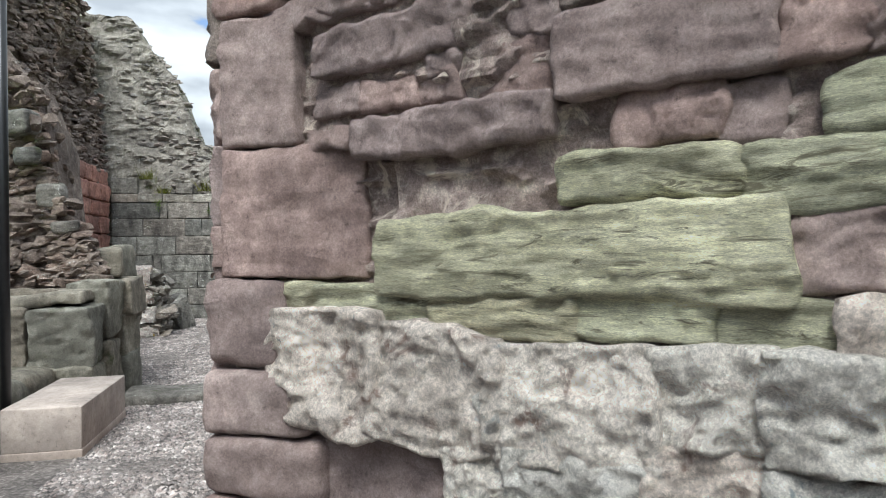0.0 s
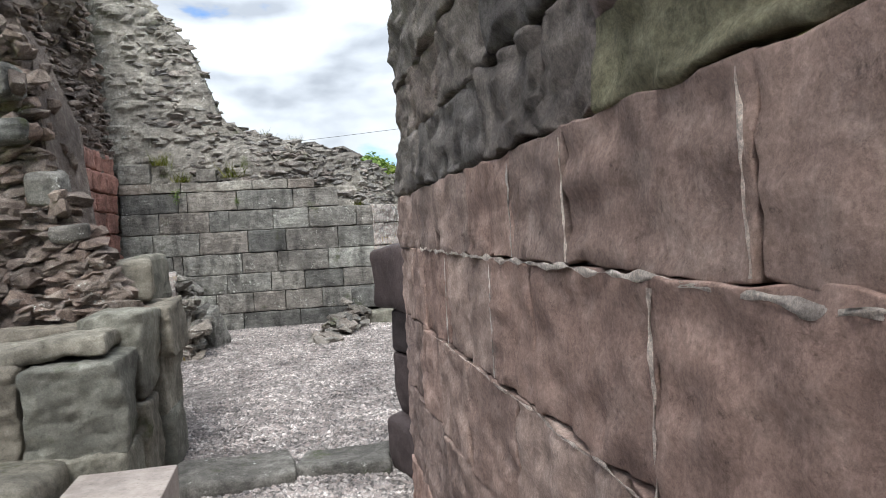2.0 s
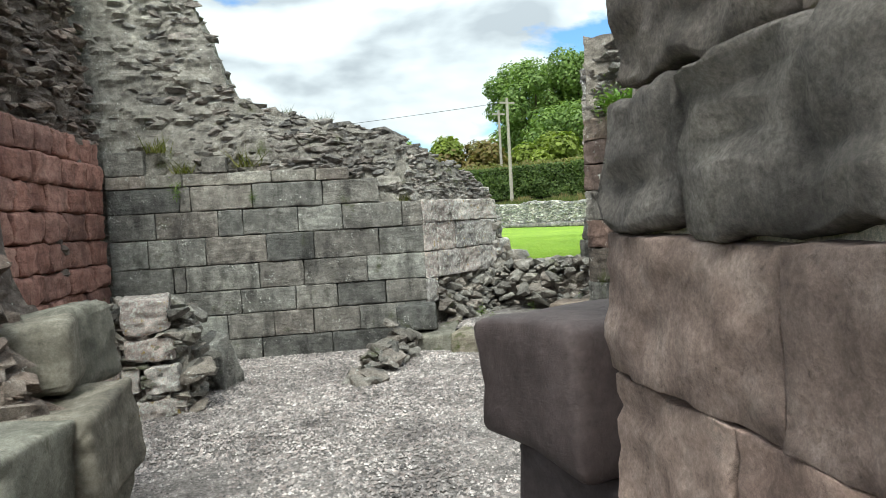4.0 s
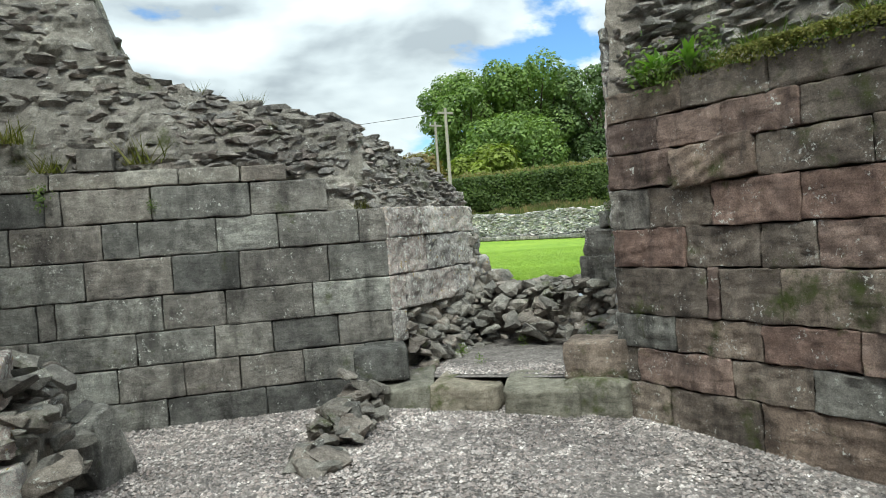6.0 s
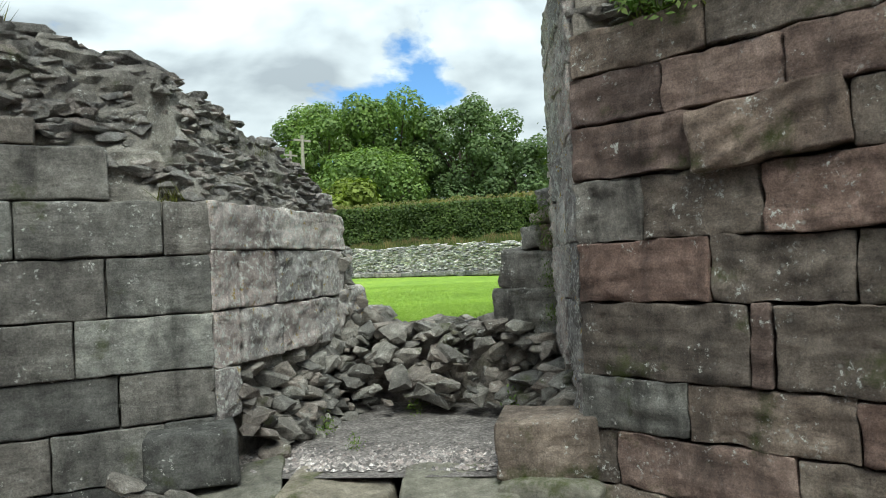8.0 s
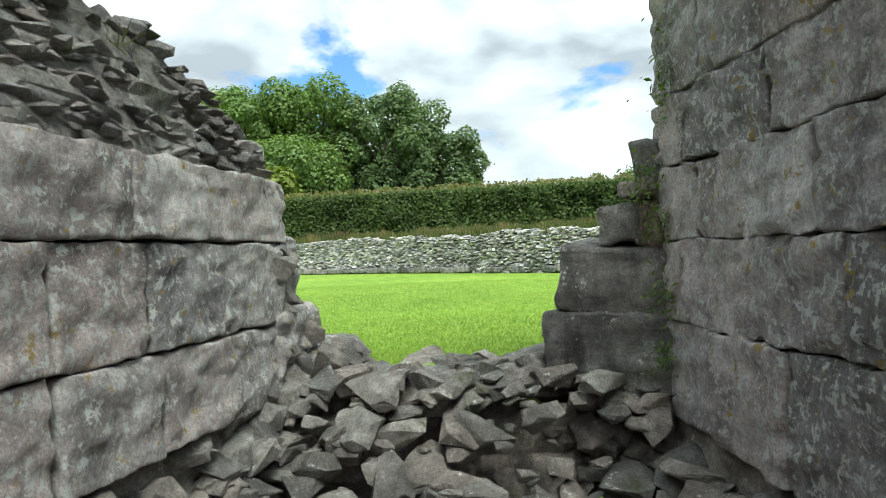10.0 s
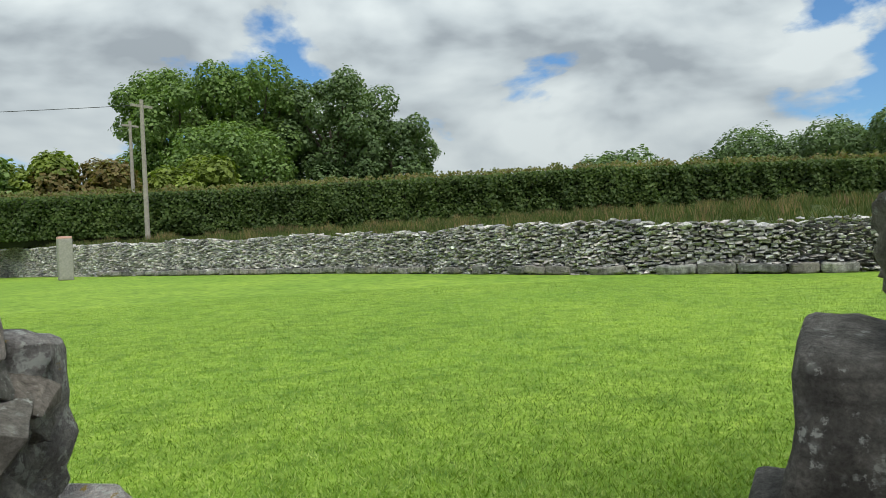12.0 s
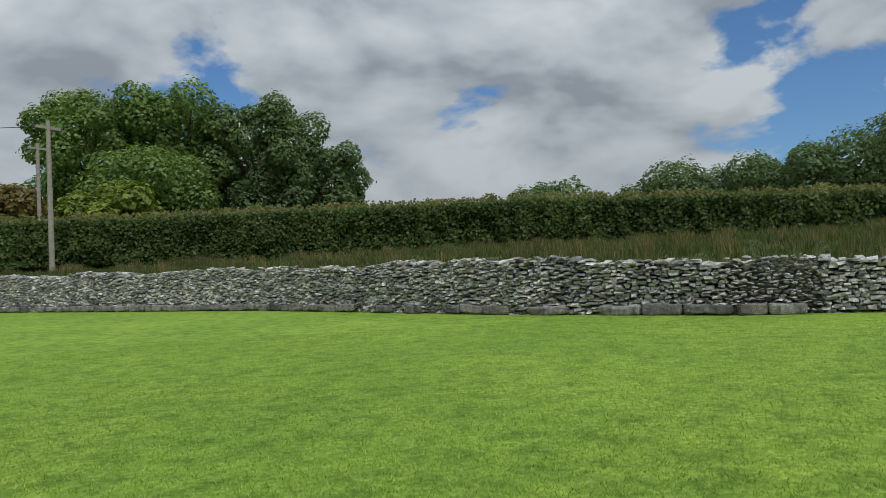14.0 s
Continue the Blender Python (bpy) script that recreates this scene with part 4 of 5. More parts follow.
north_set = lambda s, z: 0.03 + max(0, z - north_face(s)) * (0.1 + 0.12 * s)
rubble_skin(wall_north, (-2.95, 11.65), NB, 480, lambda s: north_face(s) + 0.02, lambda s: north_top(s) + 0.02, north_set, COREFILL, 1, (0.06, 0.2), 0.5, 0.44)
rubble_skin(wall_north, (-2.95, 12.2), (0.3, 12.2), 130, lambda s: north_top(s) - 0.25, lambda s: north_top(s) - 0.02, lambda s, z: 0.0, COREFILL, 2, (0.1, 0.22))
rubble_skin(wall_north_jamb, JA, (1.32, 12.61), 330, lambda s: 1.8, lambda s: jamb_top(s) + 0.02, lambda s, z: 0.03 + max(0, z - 1.76) * 0.33, COREFILL, 3, (0.05, 0.14), 0.5, 0.44)
rubble_skin(wall_east, EB, EA, 900, lambda s: 2.42, lambda s: east_top(s), lambda s, z: 0.06 + max(0, z - 2.5 + 0.25 * min(1, s)) * 0.35 * min(1, s * 2), COREFILL, 4, (0.06, 0.18), 0.5)
rubble_skin(wall_west, WA, WB, 1100, lambda s: 2.45, lambda s: west_top(s), lambda s, z: west_set(s, z) - 0.05, REDFILL, 5, (0.07, 0.2), 0.55)
rubble_skin(wall_doorway_west, DA, DB, 900, lambda s: 1.0, lambda s: door_top(s) + 0.02, lambda s, z: max(0, z - 1.0) * 0.12 - 0.01, REDFILL, 6, (0.06, 0.19), 0.6)
rubble_skin(stub, (-2.95, 9.74), (-1.9, 9.81), 160, lambda s: 0.1, lambda s: 0.8, lambda s, z: 0.0, ROCKFILL, 7, (0.05, 0.12), 0.6)

# ---- low boundary wall, post, hedge, trees, poles ----
boundary = tagged(new("boundary_wall"), "low drystone boundary wall of pale grey rubble", "stone wall", kind="structure")
BOX = np.array([[-1, -1, -1], [1, -1, -1], [1, 1, -1], [-1, 1, -1], [-1, -1, 1], [1, -1, 1], [1, 1, 1], [-1, 1, 1]]) * 0.5
BOXF = np.array([[0, 1, 5, 4], [1, 2, 6, 5], [2, 3, 7, 6], [3, 0, 4, 7], [4, 5, 6, 7], [3, 2, 1, 0]])


def boundary_wall():
    rng = np.random.default_rng(3)
    dry = [rock_mesh(70 + i, DRYSTONE, 0.8, 12) for i in range(8)]
    foot_m = [block_mesh(0.5, 0.3, 0.15, 300 + i, GREY, 0.04, 0.02, 0.12, False, 0.03) for i in range(4)]
    core_v, core_f, joined_v, joined_f, near = [], [], [], [], 0
    length = 0.0
    for (p, q), (za, zb) in zip(zip(WALL_LINE, WALL_LINE[1:]), zip(WALL_TOP, WALL_TOP[1:])):
        o, d, out, L, ang = frame_of(p, q)
        za, zb = zb, za
        n = max(2, int(L / 0.8))
        for i in range(n):
            f0, f1 = i / n, (i + 1) / n
            a, b = o + d * L * f0 - out * 0.12, o + d * L * f1 - out * 0.12
            ta, tb = zb + (za - zb) * f0 - 0.06, zb + (za - zb) * f1 - 0.06
            k = len(core_v)
            for pt, tz in ((a, ta), (b, tb)):
                core_v += [(pt.x, pt.y, LAWN_Z - 0.1), (pt.x, pt.y, tz), (pt.x - out.x * 0.4, pt.y - out.y * 0.4, tz), (pt.x - out.x * 0.4, pt.y - out.y * 0.4, LAWN_Z - 0.1)]
            core_f += [(k, k + 4, k + 5, k + 1), (k + 1, k + 5, k + 6, k + 2), (k + 2, k + 6, k + 7, k + 3), (k, k + 1, k + 2, k + 3), (k + 4, k + 7, k + 6, k + 5)]
        z, row = LAWN_Z - 0.02, 0
        while z < max(za, zb):
            h = rng.uniform(0.03, 0.05)
            s = rng.uniform(-0.2, 0)
            while s < L:
                w = rng.uniform(0.05, 0.15)
                f = (s + w / 2) / L
                c = o + d * (s + w / 2) + out * rng.uniform(-0.03, 0.035)
                lim = zb + (za - zb) * min(1, max(0, f)) + 0.03 * math.sin(s * 3.1) + 0.04 * math.sin(s * 1.3 + 1)
                if z + h * 0.6 < lim:
                    zc = z + h / 2 + rng.uniform(-0.015, 0.015)
                    if 15.8 < c.y < 16.9 and near < 295:
                        near += 1
                        part("wall_stone", dry[int(rng.integers(8))], boundary, pose(c.x, c.y, zc, rng.uniform(-15, 15), rng.uniform(-10, 10), math.degrees(ang)) @ Matrix.Diagonal((w * 1.12, 0.28, h * 1.3, 1)))
                    else:
                        sz = np.array([w * rng.uniform(0.8, 1.05), 0.24, h * rng.uniform(0.75, 1.1)])
                        v = (BOX + rng.uniform(-0.16, 0.16, (8, 3))) * sz
                        R = np.array(Euler((rng.uniform(-0.25, 0.25), rng.uniform(-0.12, 0.12), ang + rng.uniform(-0.2, 0.2))).to_matrix())
                        k = len(joined_v) * 8
                        joined_v.append(v @ R.T + np.array([c.x, c.y, zc]))
                        joined_f.append(BOXF + k)
                s += w + rng.uniform(0.0, 0.03)
            z += h
        s = 0.0
        while s < L and p[1] < 40:
            w = rng.uniform(0.3, 0.75)
            if rng.random() < 0.86:
                c = o + d * (s + w / 2) + out * 0.1
                part("footing_stone", foot_m[int(rng.integers(4))], boundary, pose(c.x, c.y, LAWN_Z + 0.09, rng.uniform(-3, 3), rng.uniform(-3, 3), math.degrees(ang) + rng.uniform(-3, 3)) @ Matrix.Diagonal((w / 0.52, 1, rng.uniform(0.8, 1.15), 1)))
            s += w
    part("wall_core", mesh_of("wall_core", core_v, core_f, DRYSTUFF), boundary)
    ob = part("wall_stones", mesh_of("wall_stones", np.concatenate(joined_v), np.concatenate(joined_f).tolist(), DRYSTUFF), boundary)
    tagged(ob, kind="stuff")


def marker_post():
    ob = tagged(new("marker_post"), "short grey post with a red top on the lawn", "post")
    ob.matrix_basis = pose(5.2, 37.0, LAWN_Z)
    part("shaft", block_mesh(0.42, 0.42, 1.35, 400, POST, 0.03, 0.01), ob, pose(0, 0, 0.675))
    part("cap", block_mesh(0.4, 0.4, 0.08, 401, REDCAP, 0.02, 0.01), ob, pose(0, 0, 1.38), "faded pink cap")


CAM14 = np.array([1.78, 12.19, 1.84])


def polar(azd, dist, z=0.0):
    a = radians(azd)
    return np.array([CAM14[0] + dist * math.sin(a), CAM14[1] + dist * math.cos(a), z])


def limb(bm, p, q, r0, r1, seg=7):
    p, q = Vector(p), Vector(q)
    d = q - p
    m = Matrix.Translation((p + q) / 2) @ d.to_track_quat("Z", "Y").to_matrix().to_4x4()
    bmesh.ops.create_cone(bm, cap_ends=True, segments=seg, radius1=r0, radius2=r1, depth=d.length, matrix=m)


def tree(base, height, spread, leaves, seed, count=9000, leaf=0.17, label="", low=0.12, lobes=46, category="tree"):
    """A trunk with limbs and a crown of lobes, each a loose shell of single leaves."""
    rng = np.random.default_rng(seed)
    ob = tagged(new("tree" if category == "tree" else "shrub"), label, category, "trees and shrubs beyond the hedge")
    ob.matrix_basis = pose(*base)
    bm = bmesh.new()
    limb(bm, (0, 0, -0.3), (0.1, 0, height * 0.45), spread * 0.07, spread * 0.045)
    cents, rad = [], []
    for i in range(lobes):
        f = (i + 0.5) / lobes
        zz = height * (low + (0.86 - low) * f)
        prof = math.sin(math.pi * min(1, 0.18 + 0.82 * (1 - f) ** 0.75)) ** 0.6 if f > 0.35 else 0.75 + 0.5 * f
        rr = spread * max(0.15, prof) * rng.uniform(0.3, 0.88) ** 0.8
        a = i * 2.4 + rng.uniform(-0.5, 0.5)
        c = np.array([rr * math.cos(a), rr * math.sin(a), zz])
        cents.append(c)
        rad.append(spread * (rng.uniform(0.2, 0.36) if lobes > 20 else rng.uniform(0.36, 0.55)))
        limb(bm, (0.05, 0, zz * 0.5), c, spread * 0.03, spread * 0.01, 5)
    me = bpy.data.meshes.new("trunk")
    bm.to_mesh(me)
    bm.free()
    me.materials.append(BARK)
    part("trunk", me, ob)
    quads = []
    per = 2 * count // lobes
    for c, r in zip(cents, rad):
        v = rng.normal(0, 1, (per, 3))
        v /= np.linalg.norm(v, axis=1)[:, None]
        wob = 1 + 0.25 * np.sin(v[:, 0] * 5 + c[0]) * np.sin(v[:, 1] * 6 + c[1]) * np.sin(v[:, 2] * 5)
        pos = c + v * (r * wob * rng.uniform(0.6, 1.03, per) ** 0.4)[:, None] * np.array([1, 1, 0.85])
        # twigs: leaves gather in small sprays
        pos += rng.normal(0, 0.018 * spread, (per // 6 + 1, 3)).repeat(6, 0)[:per]
        quads.append(leaf_quads(pos, v + np.array([0, 0, 0.6]), leaf * 1.25, rng, 0.4))
    part("crown", soup("crown", np.concatenate(quads), leaves, 4), ob)
    return ob


def hedge():
    ob = tagged(new("hedge"), "long clipped dark green hedgerow with straggling shoots", "hedge")
    rng = np.random.default_rng(12)
    line = [(-8, 36), (2, 33), (14, 30), (30, 28), (40, 26.5), (50, 26), (62, 26), (75, 27), (95, 30)]
    tops = [4.3, 4.3, 4.3, 4.4, 4.3, 4.3, 4.05, 3.85, 3.8]
    azs = np.array([p[0] for p in line])
    D = lambda a: np.interp(a, azs, [p[1] for p in line])
    T = lambda a: np.interp(a, azs, tops)
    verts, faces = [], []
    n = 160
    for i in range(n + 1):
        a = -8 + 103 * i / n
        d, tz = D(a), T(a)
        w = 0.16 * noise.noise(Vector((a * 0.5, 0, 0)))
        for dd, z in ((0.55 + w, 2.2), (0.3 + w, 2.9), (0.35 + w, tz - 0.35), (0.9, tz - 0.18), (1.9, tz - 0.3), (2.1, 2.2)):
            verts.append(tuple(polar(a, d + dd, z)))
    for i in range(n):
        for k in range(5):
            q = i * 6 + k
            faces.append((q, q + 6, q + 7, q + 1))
    # plain sheet behind the leaves, coloured as the hedge's shaded inside
    part("inner_tangle", mesh_of("inner_tangle", verts, faces, HEDGESHADE), ob, label="dark sheet painted as the shade inside the hedge")

    def leaves_at(count, zlo, zhi, d0, d1, leaf, shape):
        a = rng.uniform(-8, 95, count)
        f = rng.random(count)
        if shape == "face":
            z = zlo + (T(a) - 0.12 - zlo) * f
            lump = np.array([noise.noise(Vector((x * 0.9, zz * 1.1, 0))) for x, zz in zip(a, z)])
            d = D(a) + d0 + (d1 - d0) * rng.random(count) - 0.32 * lump - 0.12
        else:
            lump = np.array([noise.noise(Vector((x * 0.8, 3.0, 0))) + 0.5 * noise.noise(Vector((x * 3, 7.0, 0))) for x in a])
            z = T(a) - 0.22 + 0.18 * lump + zhi * f * f
            d = D(a) + d0 + (d1 - d0) * rng.random(count)
        ar = np.radians(a)
        pos = np.stack([CAM14[0] + d * np.sin(ar), CAM14[1] + d * np.cos(ar), z], 1)
        nor = np.stack([-np.sin(ar), -np.cos(ar), np.full(count, 0.5)], 1)
        return leaf_quads(pos, nor, leaf, rng)
    part("foliage", soup("foliage", leaves_at(84000, 2.45, 0, 0.0, 0.5, 0.062, "face"), HEDGE, 4), ob)
    part("hedge_top", soup("hedge_top", leaves_at(26000, 0, 0.34, 0.15, 1.7, 0.055, "top"), HEDGETOP, 4), ob, label="lighter reddish green top shoots")
    return ob


def bank_grass():
    rng = np.random.default_rng(21)
    n = 90000
    wa, wd, wt = [], [], []
    for (p, q), (za, zb) in zip(zip(WALL_LINE, WALL_LINE[1:]), zip(WALL_TOP, WALL_TOP[1:])):
        for f in np.linspace(0, 1, 8, endpoint=False):
            x, y = p[0] + (q[0] - p[0]) * f - CAM14[0], p[1] + (q[1] - p[1]) * f - CAM14[1]
            wa.append(math.degrees(math.atan2(x, y)))
            wd.append(math.hypot(x, y))
            wt.append(za + (zb - za) * f)
    a = rng.uniform(-2, 92, n)
    near = np.interp(a, wa, wd) + 0.3
    far = np.interp(a, [-8, 14, 30, 40, 50, 62, 75, 95], [35.4, 29.6, 27.8, 26.3, 25.8, 25.8, 26.8, 29.7])
    far = np.maximum(far, near + 0.5)
    d = far - (far - near) * rng.random(n) ** 1.6
    ar = np.radians(a)
    top = np.interp(a, wa, wt)
    z = top - 0.08 + np.minimum(1, (d - near) / 12) * (2.45 - top)
    roots = np.stack([CAM14[0] + d * np.sin(ar), CAM14[1] + d * np.cos(ar), z - 0.03], 1)
    patch = np.array([noise.noise(Vector((x * 0.5, dd * 0.3, 5))) + 0.6 * noise.noise(Vector((x * 2.3, dd, 9))) for x, dd in zip(a, d)])
    t = blades(roots, 0.2, 0.016, rng, 0.35)
    t[:, 2, 2] += np.clip(0.3 * patch, -0.15, 0.5)
    dry = (patch + rng.normal(0, 0.3, n)) > 0.5
    tagged(new("bank_grass", soup("bank_grass", t[dry], DRYGRASS, 3)), "tall dry grass along the hedge foot", "tall grass", kind="stuff")
    tagged(new("green_bank_grass", soup("green_bank_grass", t[~dry], BANKGRASS, 3)), "rough green grass on the bank", "tall grass", kind="stuff")


def utility_pole(azd, dist, zb, zt, label, transformer=False):
    b = polar(azd, dist, zb)
    ob = tagged(new("utility_pole"), label, "utility pole", "utility poles")
    ob.matrix_basis = pose(*b)
    bm = bmesh.new()
    limb(bm, (0, 0, -0.3), (0, 0, zt - zb), 0.1, 0.075, 12)
    me = bpy.data.meshes.new("shaft")
    bm.to_mesh(me)
    bm.free()
    me.materials.append(POLEWOOD)
    part("shaft", me, ob)
    bm = bmesh.new()
    bmesh.ops.create_cube(bm, size=1, matrix=pose(0, 0, zt - zb - 0.25, 0, 0, 20) @ Matrix.Diagonal((0.9, 0.08, 0.1, 1)))
    me = bpy.data.meshes.new("crossarm")
    bm.to_mesh(me)
    bm.free()
    me.materials.append(POLEWOOD)
    part("crossarm", me, ob)
    return b + np.array([0, 0, zt - zb - 0.2])


def cable(p, q, sag):
    c = bpy.data.curves.new("cable", "CURVE")
    c.dimensions, c.bevel_depth = "3D", 0.012
    sp = c.splines.new("POLY")
    sp.points.add(16)
    for i, pt in enumerate(sp.points):
        f = i / 16
        v = p + (q - p) * f
        pt.co = (v[0], v[1], v[2] - sag * 4 * f * (1 - f), 1)
    c.materials.append(WIRE)
    tagged(new("overhead_cable", c), "thin dark overhead cable strung from the pole", "cable")


boundary_wall()
marker_post()
hedge()
bank_grass()
tree(polar(16.6, 52, 2.3), 13.6, 4.3, TREE1, 1, 19000, 0.1, "tall broad green ash tree behind the hedge")
tree(polar(22.6, 53, 2.3), 14.0, 4.4, TREE1, 2, 19000, 0.1, "tall round-crowned green tree behind the hedge")
tree(polar(28.6, 52, 2.3), 13.2, 4.4, TREE2, 3, 19000, 0.1, "tall dark green sycamore behind the hedge")
tree(polar(33.6, 52, 2.3), 9.4, 3.4, TREE2, 4, 10000, 0.11, "smaller dark green tree at the edge of a group")
tree(polar(20.0, 47, 2.3), 8.0, 4.2, TREE1, 5, 12000, 0.1, "leafy green tree below taller crowns")
tree(polar(18.0, 40, 2.2), 4.9, 2.3, LIME, 6, 5000, 0.12, "yellow-green rounded shrub behind the hedge", 0.05, 12, "shrub")
tree(polar(11.0, 40, 2.2), 4.6, 2.6, RUSSET, 7, 4500, 0.12, "russet-green shrub behind the hedge", 0.05, 12, "shrub")
tree(polar(7.0, 42, 2.2), 5.2, 2.6, LIME, 8, 4500, 0.12, "pale green shrub behind the hedge", 0.05, 12, "shrub")
tree(polar(2.0, 42, 2.2), 5.0, 3.0, TREE1, 9, 4500, 0.13, "green shrub behind the hedge", 0.05, 12, "shrub")
tree(polar(52.0, 38, 2.2), 3.9, 2.2, TREE2, 10, 4000, 0.1, "dark green shrub rising above the hedge", 0.05, 12, "shrub")
for k, (a_, d_, h_, s_) in enumerate(((61.5, 62, 7.2, 4.0), (66.0, 64, 7.6, 4.2), (70.5, 62, 7.9, 4.2), (75.5, 60, 9.4, 4.6), (81.0, 60, 9.0, 4.6))):
    tree(polar(a_, d_, 2.2), h_, s_, TREE2, 30 + k, 10000, 0.11, "distant dark green tree beyond the hedge", 0.08, 14)
top1 = utility_pole(13.7, 28.6, 2.25, 7.65, "grey wooden utility pole before the hedge")
top2 = utility_pole(13.0, 37.0, 2.25, 8.3, "grey wooden utility pole behind the hedge")
cable(top1, polar(-25, 60, 9.0), 0.4)

# ---- grass blades, gravel, weeds ----


def lawn_blades():
    rng = np.random.default_rng(4)
    n = 170000
    d = 0.7 + 9.5 * rng.random(n) ** 1.25
    a = np.radians(rng.uniform(-12, 82, n))
    pts = np.stack([CAM14[0] + d * np.sin(a), CAM14[1] + d * np.cos(a), np.full(n, LAWN_Z)], 1)
    pts = pts[(pts[:, 1] > 12.5) & ((pts[:, 0] - 1.25) * 0.67 + (pts[:, 1] - 12.72) * 0.74 > 0.5)]
    t = blades(pts, 0.017, 0.0022, rng, 0.7)
    tagged(new("lawn_grass", soup("lawn_grass", t, BLADE, 3)), "short mown lawn grass blades", "grass", kind="stuff")


def gravel():
    rng = np.random.default_rng(6)
    n = 105000
    xy = np.stack([rng.uniform(-2.9, 2.7, n), rng.uniform(5.4, 11.6, n)], 1)
    keep = xy[:, 0] < 2.6 - 0.33 * (xy[:, 1] - 7.7)
    xy = xy[keep]
    m = 9000
    bxy = np.stack([rng.uniform(0.3, 2.2, m), rng.uniform(10.8, 12.3, m)], 1)
    s_ = (bxy[:, 0] - 0.2) * 0.545 + (bxy[:, 1] - 11.45) * 0.84
    bxy = bxy[(s_ > 0.12) & (s_ < 1.2)]
    m = 15000
    pxy = np.stack([rng.uniform(-1.3, -0.3, m), rng.uniform(2.5, 5.8, m)], 1)
    allp = np.concatenate([np.c_[xy, [floor_z(0, y) for y in xy[:, 1]]], np.c_[bxy, np.full(len(bxy), 0.415)], np.c_[pxy, [floor_z(0, y) for y in pxy[:, 1]]]])
    k = len(allp)
    OCT = np.array([[1, 0, 0], [0, 1, 0], [-1, 0, 0], [0, -1, 0], [0, 0, 1]])
    v = OCT[None] * rng.uniform(0.6, 1.25, (k, 5, 3)) * (rng.uniform(0.007, 0.019, k))[:, None, None] * np.array([1, 1, 0.75])
    ang = rng.uniform(0, 6.28, k)
    c, s = np.cos(ang)[:, None], np.sin(ang)[:, None]
    v = np.stack([v[..., 0] * c - v[..., 1] * s, v[..., 0] * s + v[..., 1] * c, v[..., 2]], -1) + allp[:, None, :] + np.array([0, 0, 0.003])
    F = np.array([[0, 1, 4], [1, 2, 4], [2, 3, 4], [3, 0, 4]])
    faces = (F[None] + 5 * np.arange(k)[:, None, None]).reshape(-1, 3)
    me = bpy.data.meshes.new("gravel")
    me.vertices.add(k * 5)
    me.vertices.foreach_set("co", v.astype(np.float32).ravel())
    me.loops.add(len(faces) * 3)
    me.loops.foreach_set("vertex_index", faces.astype(np.int32).ravel())
    me.polygons.add(len(faces))
    me.polygons.foreach_set("loop_start", np.arange(0, len(faces) * 3, 3, dtype=np.int32))
    me.update(calc_edges=True)
    me.materials.append(PEBBLE)
    tagged(new("gravel", me), "loose grey and pink gravel stones", "gravel", kind="stuff")


def tuft(x, y, z, size, material, seed, label="small tuft of grass growing on the wall", kind_="grass", name="grass_tuft", lean=0.6, n=70):
    rng = np.random.default_rng(seed)
    roots = np.c_[rng.normal(0, size * 0.35, (n, 2)), np.zeros(n) - 0.02]
    t = blades(roots, size, size * 0.035, rng, lean)
    ob = tagged(new(name, soup(name, t, material, 3)), label, kind_, "grass tufts on the walls")
    ob.matrix_basis = pose(x, y, z)


def weed(x, y, z, size, seed, material=WEED, label="leafy green weed rooted in a wall joint", out=(0, -1, 0), n=60):
    n *= 2
    rng = np.random.default_rng(seed)
    o = np.array(out, dtype=float)
    c = rng.normal(0, size * 0.28, (n, 3)) * np.array([1, 1, 1.4]) + o * size * 0.15
    ob = tagged(new("wall_weed"), label, "weed", "weeds in the walls")
    ob.matrix_basis = pose(x, y, z)
    part("leaves", soup("leaves", leaf_quads(c, np.tile(o + np.array([0, 0, 0.6]), (n, 1)), size * 0.1, rng, 0.6, 0.45), material, 4), ob)


def dock(x, y, z, size, seed, count=16):
    """A rosette of long, upright, arching leaves with a midrib fold."""
    rng = np.random.default_rng(seed)
    ob = tagged(new("dock_plant"), "broad-leaved green dock plant on the wall ledge", "weed", "weeds in the walls")
    ob.matrix_basis = pose(x, y, z)
    for _ in range(count):
        a, lean, h = rng.uniform(0, 6.28), rng.uniform(0.15, 0.9), size * rng.uniform(0.6, 1.1)
        out, side = Vector((math.cos(a), math.sin(a), 0)), Vector((-math.sin(a), math.cos(a), 0))
        verts, faces = [], []
        for i in range(7):
            f = i / 6
            c = out * h * lean * f * (0.4 + 0.6 * f) + Vector((0, 0, h * (f - 0.45 * lean * f * f)))
            w = size * 0.13 * math.sin(math.pi * min(1, 0.08 + 0.92 * f)) ** 0.8 * (1.15 - 0.5 * f)
            verts += [c - side * w + Vector((0, 0, w * 0.35)), c, c + side * w + Vector((0, 0, w * 0.35))]
        for i in range(6):
            k = 3 * i
            faces += [(k, k + 1, k + 4, k + 3), (k + 1, k + 2, k + 5, k + 4)]
        part("leaf", mesh_of("leaf", verts, faces, DOCK, True), ob)


